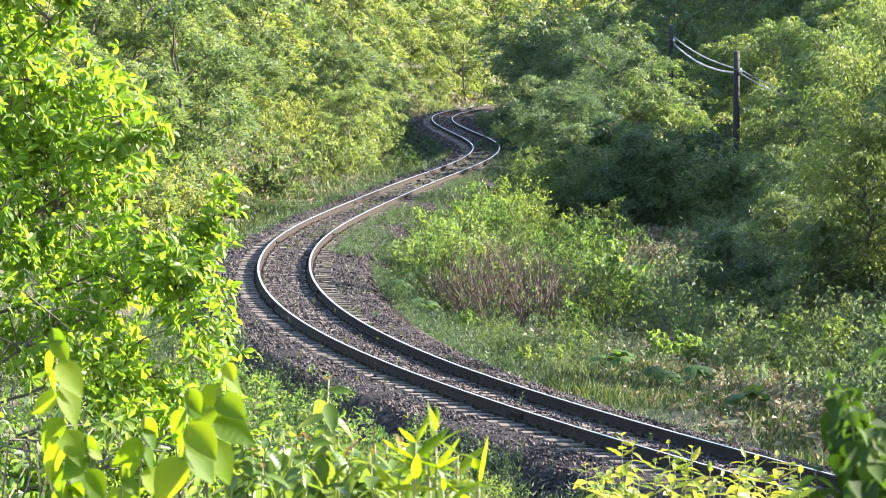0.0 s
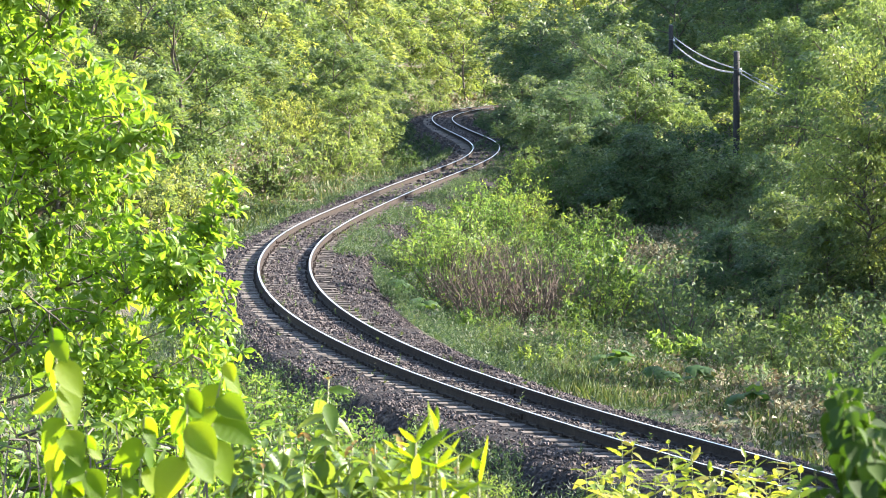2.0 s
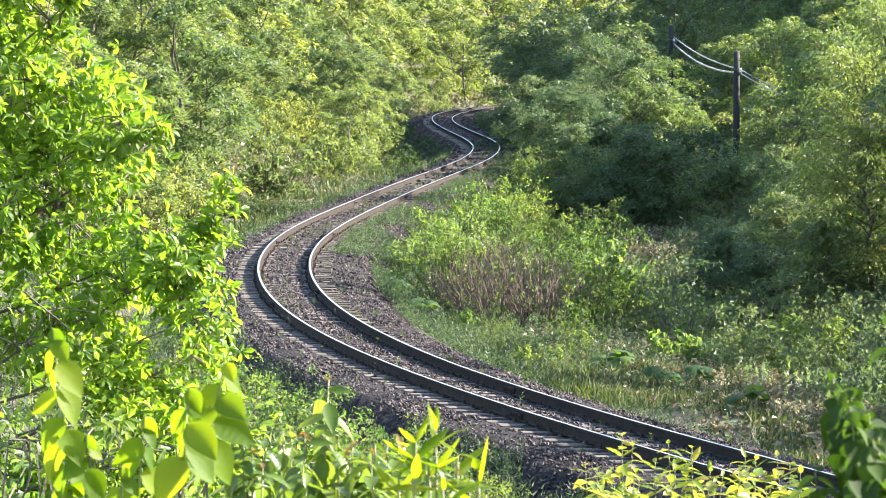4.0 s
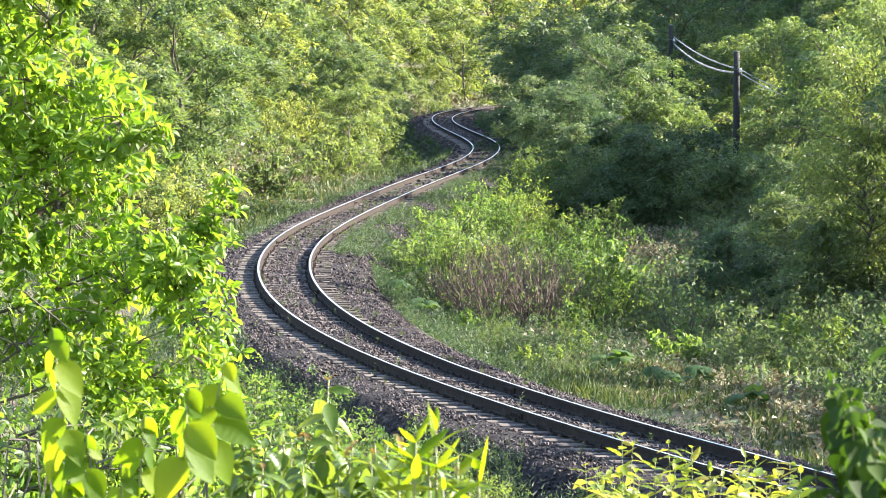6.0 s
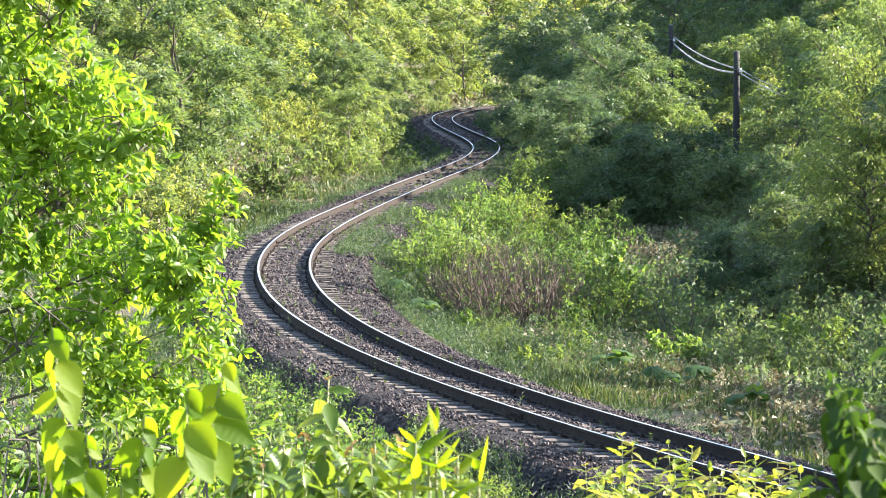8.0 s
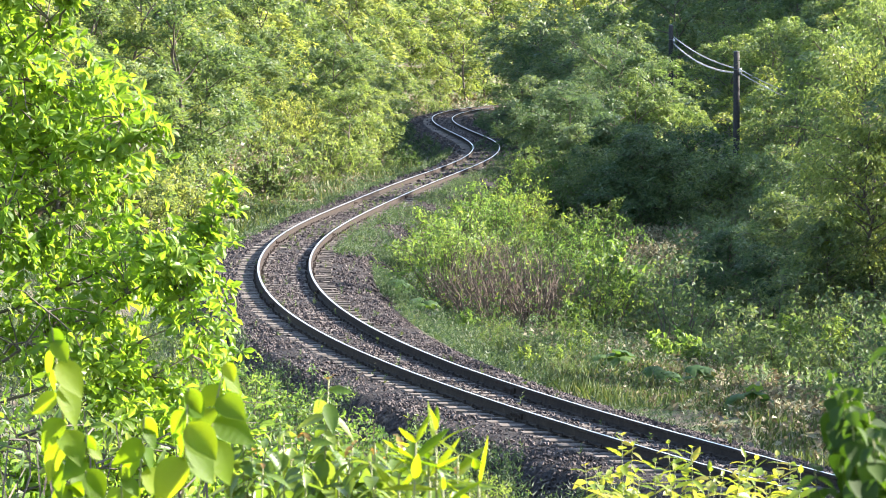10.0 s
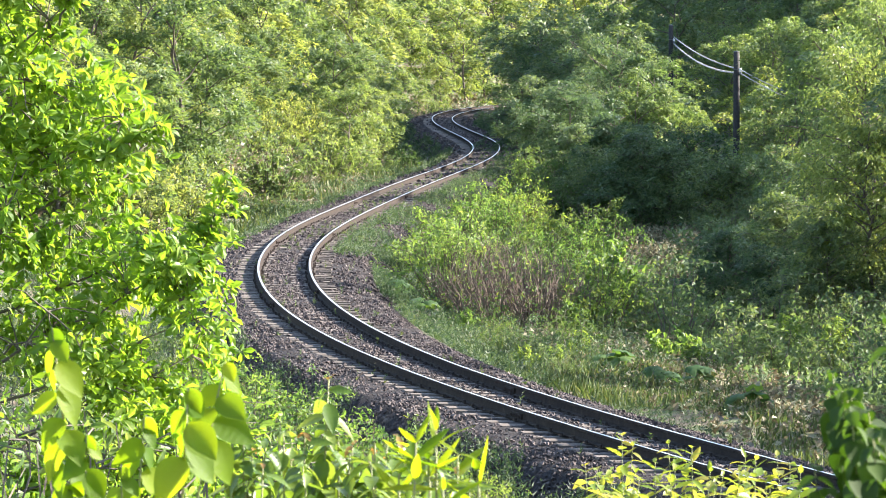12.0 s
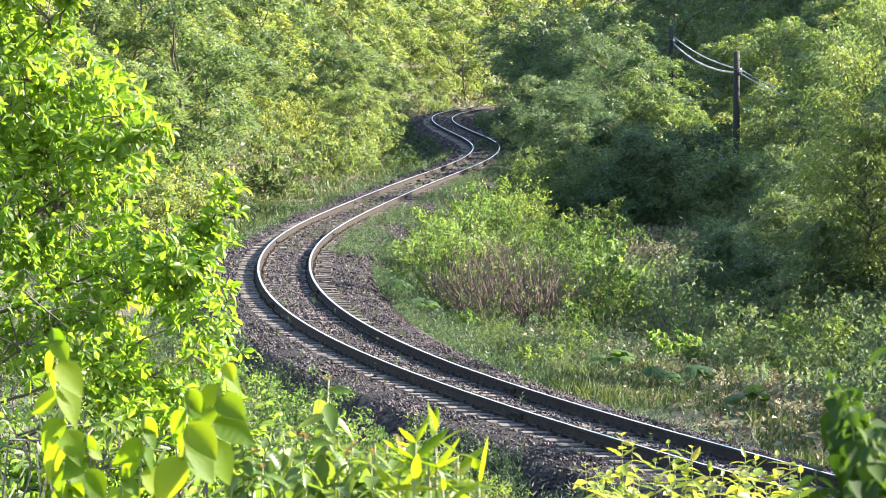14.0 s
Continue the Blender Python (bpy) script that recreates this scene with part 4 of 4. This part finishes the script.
def near_tree():
    rng = np.random.default_rng(61)
    zs = [2.2, 2.6, 3.00, 3.33, 3.54, 3.75, 3.89, 4.03, 4.10, 4.17, 4.31, 4.45, 4.59, 4.73, 4.87, 4.97, 5.15, 5.32, 5.50, 5.70, 6.3]
    xs = [-1.28, -1.30, -1.30, -1.27, -1.29, -1.36, -1.44, -1.62, -1.95, -2.10, -2.10, -1.88, -1.80, -1.75, -1.76, -1.98, -2.30, -2.36, -2.23, -2.30, -2.7]
    base = Vector((-3.5, 28.4, h1(-3.5, 28.4) - 0.1))
    ob = tagged(new("young_tree"), "young broadleaf tree with bright translucent green leaves", "tree")
    ob.matrix_basis = Matrix.Translation(base)
    o3 = np.array(base[:])
    wood, crown = Soup(), Soup()
    trunk = bend((0, 0, 0), (0.25, 0.1, 4.6), 0, 8, rng, 0.05)
    tube(wood, trunk, np.linspace(0.06, 0.015, 8), 8)
    limbs = []
    for z, x in ((5.5, -2.3), (5.25, -2.5), (4.85, -1.8), (4.6, -1.85), (4.4, -2.0), (4.05, -1.75), (3.8, -1.7), (3.5, -1.55), (3.25, -1.6), (2.9, -1.6), (2.6, -1.55), (2.4, -1.9), (3.1, -2.1), (3.6, -2.4), (4.5, -3.2), (5.5, -3.2), (3.7, -3.2), (5.8, -2.9), (5.0, -2.6), (4.2, -2.7)):
        tip = np.array([x, 28.2 + rng.normal(0, 0.5), z]) - o3
        start = trunk[0] + (trunk[-1] - trunk[0]) * np.clip((tip[2] - 0.75) / 4.6, 0.1, 0.95)
        lb = bend(start, tip, -0.06, 8, rng, 0.03)
        tube(wood, lb, np.linspace(0.015, 0.004, 8), 5)
        limbs.append(lb)
    pts = np.concatenate(limbs)
    k = 0
    while k < 820:
        z = rng.uniform(2.25, 6.1)
        edge = np.interp(z, zs, xs) - 0.06
        x = edge - rng.uniform(0, 1) ** 1.15 * (edge + 4.4)
        y = 28.3 + rng.normal(0, 0.45)
        if math.sin(x * 5.1 + 1) * math.sin(z * 5.3 + x * 2) < -0.42:
            continue
        if x < -2.35 and 2.65 < z < 3.2:
            continue
        k += 1
        c = np.array([x, y, z]) - o3
        near = pts[np.argmin(((pts - c) ** 2).sum(1))]
        if np.linalg.norm(near - c) > 0.7:
            continue
        tube(wood, bend(near, c, 0.02, 4, rng, 0.012), [0.006, 0.005, 0.004, 0.002], 4)
        d = unit(c - near + np.array([0.08, 0, 0.02]))
        for _ in range(5):
            rosette(crown, c + d * rng.uniform(-0.12, 0.10) + rng.normal(0, 0.075, 3), d + rng.normal(0, 0.45, 3), rng, 7, 0.084)
    part("trunk", wood.mesh("trunk", M_BARK, smooth=True), ob)
    part("crown", crown.mesh("crown", M_YOUNG), ob)
    swing = []
    for x0, z0, x1, z1, m, amp in ((-1.62, 3.62, -1.33, 4.37, 190, 0.9), (-2.1, 4.55, -1.72, 4.72, 110, 0.6), (-2.45, 5.25, -2.2, 5.62, 120, 0.7)):
        piv = np.array([x0, 28.0, z0]) - o3
        tip = np.array([x1 - x0, 0.0, z1 - z0])
        st, fo = Soup(), Soup()
        line = bend((0, 0, 0), tip, 0.02, 7, rng, 0.01)
        tube(st, line, np.linspace(0.010, 0.003, 7), 5)
        near = pts[np.argmin(((pts - piv) ** 2).sum(1))] - piv
        tube(st, bend(near, (0, 0, 0), 0.0, 4, rng, 0.01), [0.014, 0.013, 0.012, 0.010], 5)
        for _ in range(m // 4):
            rosette(fo, tip * rng.uniform(0.05, 1.02) + rng.normal(0, 0.045, 3), tip + rng.normal(0, 0.4, 3), rng, 7, 0.086)
        br = part("branch", st.mesh("branch", M_BARK, smooth=True), ob, m=Matrix.Translation(piv))
        part("foliage", fo.mesh("foliage", M_YOUNG), br)
        swing.append((br, piv, amp))
    return ob, swing


YOUNG_TREE, SWING = near_tree()


# ---- shoots on the camera's bank ----
def blade_mesh(name, width, droop, mat):
    s = Soup()
    rows = 7
    v = []
    for i in range(rows):
        t = i / (rows - 1)
        w = width * 0.5 * (math.sin(math.pi * t ** 0.8) ** 0.9 if 0 < t < 1 else 0.02)
        z = -droop * t * t
        v += [(-w, t, z + 0.22 * w), (-w * 0.5, t, z + 0.05 * w), (0, t, z), (w * 0.5, t, z + 0.05 * w), (w, t, z + 0.22 * w)]
    f = [(i * 5 + j, i * 5 + j + 1, i * 5 + j + 6, i * 5 + j + 5) for i in range(rows - 1) for j in range(4)]
    s.add(v, f)
    return s.mesh(name, mat, smooth=True)


BROAD = [blade_mesh("leaf", 0.72, d, M_BIG) for d in (0.15, 0.35, 0.6)]
NARROW = [blade_mesh("leaf", 0.46, d, M_SHOOT) for d in (0.1, 0.3, 0.5)]
TIPS = [blade_mesh("leaf", 0.34, d, M_TIP) for d in (0.0, 0.15, 0.3)]
SHADE_DARKENED = [blade_mesh("leaf", 0.85, d, M_SHADED_NEAR) for d in (0.1, 0.3, 0.5)]
SLIM = [blade_mesh("leaf", 0.24, d, M_BIG) for d in (-0.1, 0.1, 0.3)]
TINY = [blade_mesh("leaf", 0.42, d, M_SPRIG) for d in (0.0, 0.2, 0.45)]


def shoot(x, y, tip_x, tip_z, shapes, size, pairs, span, seed, lift, label, tips=None):
    """An upright shoot with pairs of leaves along its upper end."""
    rng = np.random.default_rng(seed)
    z0 = h1(x, y) - 0.05
    ob = tagged(new("shrub_shoot"), label, "shrub", "shoots on the near bank")
    ob.matrix_basis = Matrix.Translation((x, y, z0))
    tip = np.array([tip_x - x, rng.normal(0, 0.05), tip_z - z0])
    st = bend((0, 0, 0), tip, 0.0, 9, rng, 0.008)
    s = Soup()
    tube(s, st, np.linspace(0.007, 0.0022, 9) * (0.5 if size < 0.08 else 1.0), 6)
    part("stem", s.mesh("stem", M_STEM, smooth=True), ob)
    total = np.linalg.norm(tip)
    for i in range(pairs):
        f = 1 - span / total * (i / max(1, pairs - 1)) ** 1.1
        k = min(int(f * 8), 7)
        p = st[k] + (st[k + 1] - st[k]) * (f * 8 - k)
        turn = i * 1.571 + rng.normal(0, 0.35)
        for q in (0, math.pi):
            sc = size * rng.uniform(0.7, 1.15) * (0.55 + 0.45 * min(1, i / 2))
            m = (Matrix.Translation(p) @ Matrix.Rotation(turn + q, 4, "Z") @ Matrix.Rotation(lift + rng.normal(0, 0.3) - 0.12 * i, 4, "X")
                 @ Matrix.Rotation(rng.normal(0, 0.35), 4, "Y") @ Matrix.Scale(sc, 4))
            part("leaf", (tips if tips and i == 0 else shapes)[rng.integers(3)], ob, m=m)
    return ob


def hanging_shoot(x, y, tip_x, tip_z, n, size, seed):
    """A bowed shoot whose broad pointed leaves hang from both sides of its upper end."""
    rng = np.random.default_rng(seed)
    z0 = h1(x, y) - 0.05
    ob = tagged(new("shrub_shoot"), BROAD_LABEL, "shrub", "shoots on the near bank")
    ob.matrix_basis = Matrix.Translation((x, y, z0))
    tip = np.array([tip_x - x, rng.normal(0, 0.03), tip_z - z0])
    t = np.linspace(0, 1, 12)
    st = np.stack([tip[0] * t ** 2.2, tip[1] * t, tip[2] * (t - 0.03 * np.sin(t * 3.14))], 1)
    s = Soup()
    tube(s, st, np.linspace(0.006, 0.002, 12), 6)
    part("stem", s.mesh("stem", M_STEM, smooth=True), ob)
    for i in range(n):
        f = 1 - 0.021 * i / max(tip[2], 0.5)
        k = min(int(f * 11), 10)
        p = st[k] + (st[k + 1] - st[k]) * (f * 11 - k)
        side = 1 if i % 2 else -1
        d = Vector((side * rng.uniform(0.25, 0.85), rng.normal(0, 0.35), -rng.uniform(0.35, 0.9))).normalized()
        if i == 0:
            d = Vector((0.35, -0.2, -0.75)).normalized()
        nor = Vector((rng.normal(0.35 * side, 0.45), -0.75, rng.uniform(0.1, 0.75)))
        ex = d.cross(nor).normalized()
        ez = ex.cross(d)
        m = Matrix((ex, d, ez)).transposed().to_4x4()
        sc = 0.82 * size * rng.uniform(0.8, 1.12) * (0.62 + 0.38 * min(1.0, i / 3))
        part("leaf", BROAD[rng.integers(3)], ob, m=Matrix.Translation(p) @ m @ Matrix.Scale(sc, 4))
    return ob


BROAD_LABEL = "shoot with broad bright green leaves on the near bank"
rs = np.random.default_rng(77)
for i, (root_x, tx, tz, n, size) in enumerate(((-0.68, -0.79, 4.735, 15, 0.100), (-0.62, -0.435, 4.675, 8, 0.105), (-0.55, -0.50, 4.635, 7, 0.115), (-0.66, -0.60, 4.560, 7, 0.090),
                                              (-0.74, -0.72, 4.520, 8, 0.085), (-0.63, -0.64, 4.470, 6, 0.080))):
    hanging_shoot(root_x, 9.0 + 0.12 * math.cos(i * 1.7), tx, tz, n, size, 700 + i)
for i in range(36):
    tx = -0.56 + 0.018 * i + rs.normal(0, 0.02)
    shoot(tx + rs.normal(0, 0.06), 12.0 + rs.normal(0, 0.4), tx, 4.25 - 0.0045 * abs(i - 12) + rs.normal(0, 0.045), NARROW, 0.092, 12, 0.40, 720 + i, 0.0, "shoot with narrow green leaves on the near bank", TIPS if i % 3 == 0 else None)
for i, (tx, tz) in enumerate(((-0.055, 4.50), (-0.015, 4.52), (0.03, 4.47), (0.07, 4.44), (-0.09, 4.43), (0.0, 4.42), (-0.03, 4.46))):
    shoot(tx + 0.03, 9.2, tx, tz, SLIM, 0.125, 4, 0.12, 750 + i, 0.6, "shoot with long slim light-green leaves on the near bank")
for i in range(34):
    tx = 0.47 + 0.0216 * i + rs.normal(0, 0.015)
    tz = 3.87 + 0.05 * math.sin(i * 1.9) + 0.04 * math.cos(i * 0.8) - 0.0010 * abs(i - 18)
    shoot(tx + rs.normal(0, 0.06), 15.0 + rs.normal(0, 0.4), tx, tz, TINY, 0.072, 10, 0.26, 830 + i, 0.35, "thin reddish-tipped shoot with small yellow-green leaves")
# right-hand shoots, leaves coloured dark in place of shade
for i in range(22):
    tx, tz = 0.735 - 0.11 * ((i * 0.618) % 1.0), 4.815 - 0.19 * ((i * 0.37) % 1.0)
    shoot(tx + 0.16, 7.0 + 0.03 * i, tx, tz - 0.9 * max(0.0, 0.70 - tx), SHADE_DARKENED, 0.050, 7, 0.15, 800 + i, -0.5, "shoot with rounded green leaves on the near bank, coloured dark for shade")
shoot(0.86, 7.0, 0.683, 4.90, SHADE_DARKENED, 0.06, 2, 0.05, 799, -0.4, "shoot with rounded green leaves on the near bank, coloured dark for shade")

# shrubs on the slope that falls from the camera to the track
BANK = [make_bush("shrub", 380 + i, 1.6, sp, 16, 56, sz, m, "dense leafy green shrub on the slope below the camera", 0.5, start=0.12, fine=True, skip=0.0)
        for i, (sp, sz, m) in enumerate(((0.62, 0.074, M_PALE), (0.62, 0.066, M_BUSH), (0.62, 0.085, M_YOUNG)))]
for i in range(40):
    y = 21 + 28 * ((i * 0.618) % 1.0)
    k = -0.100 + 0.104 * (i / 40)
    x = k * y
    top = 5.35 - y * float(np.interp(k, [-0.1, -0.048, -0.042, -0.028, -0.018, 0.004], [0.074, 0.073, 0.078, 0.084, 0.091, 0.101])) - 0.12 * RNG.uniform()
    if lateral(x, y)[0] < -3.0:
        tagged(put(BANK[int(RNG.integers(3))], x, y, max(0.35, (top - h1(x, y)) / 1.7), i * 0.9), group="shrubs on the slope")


scatter(BUSHES + DARK_BUSHES, 34, (62, 94), (2.9, 6.8), (0.26, 0.48), 0.45, "low clumps on the verge")
scatter(SAPLINGS[:2], 10, (66, 96), (3.0, 7.0), (0.3, 0.5), 0.6, "saplings beside the railway")


def motions():
    """The breeze: three branches of the young tree rock a little."""
    times = [0.0, 0.7, 1.2, 1.9, 2.6, 3.4, 4.4, 5.2, 6.1, 7.0, 7.8, 8.7, 9.6, 10.5, 11.3, 12.1, 12.9, 13.5, 14.0]
    for k, (br, piv, amp) in enumerate(SWING):
        rows = []
        for i, t in enumerate(times):
            a = amp * (0.6 * math.sin(1.9 * t + k) + 0.4 * math.sin(3.7 * t + 2 * k)) * 0.35
            rows.append((t, Matrix.Translation(piv) @ Matrix.Rotation(radians(a), 4, "Y") @ Matrix.Rotation(radians(a * 0.6), 4, "X")))
        walk(br, rows)


motions()
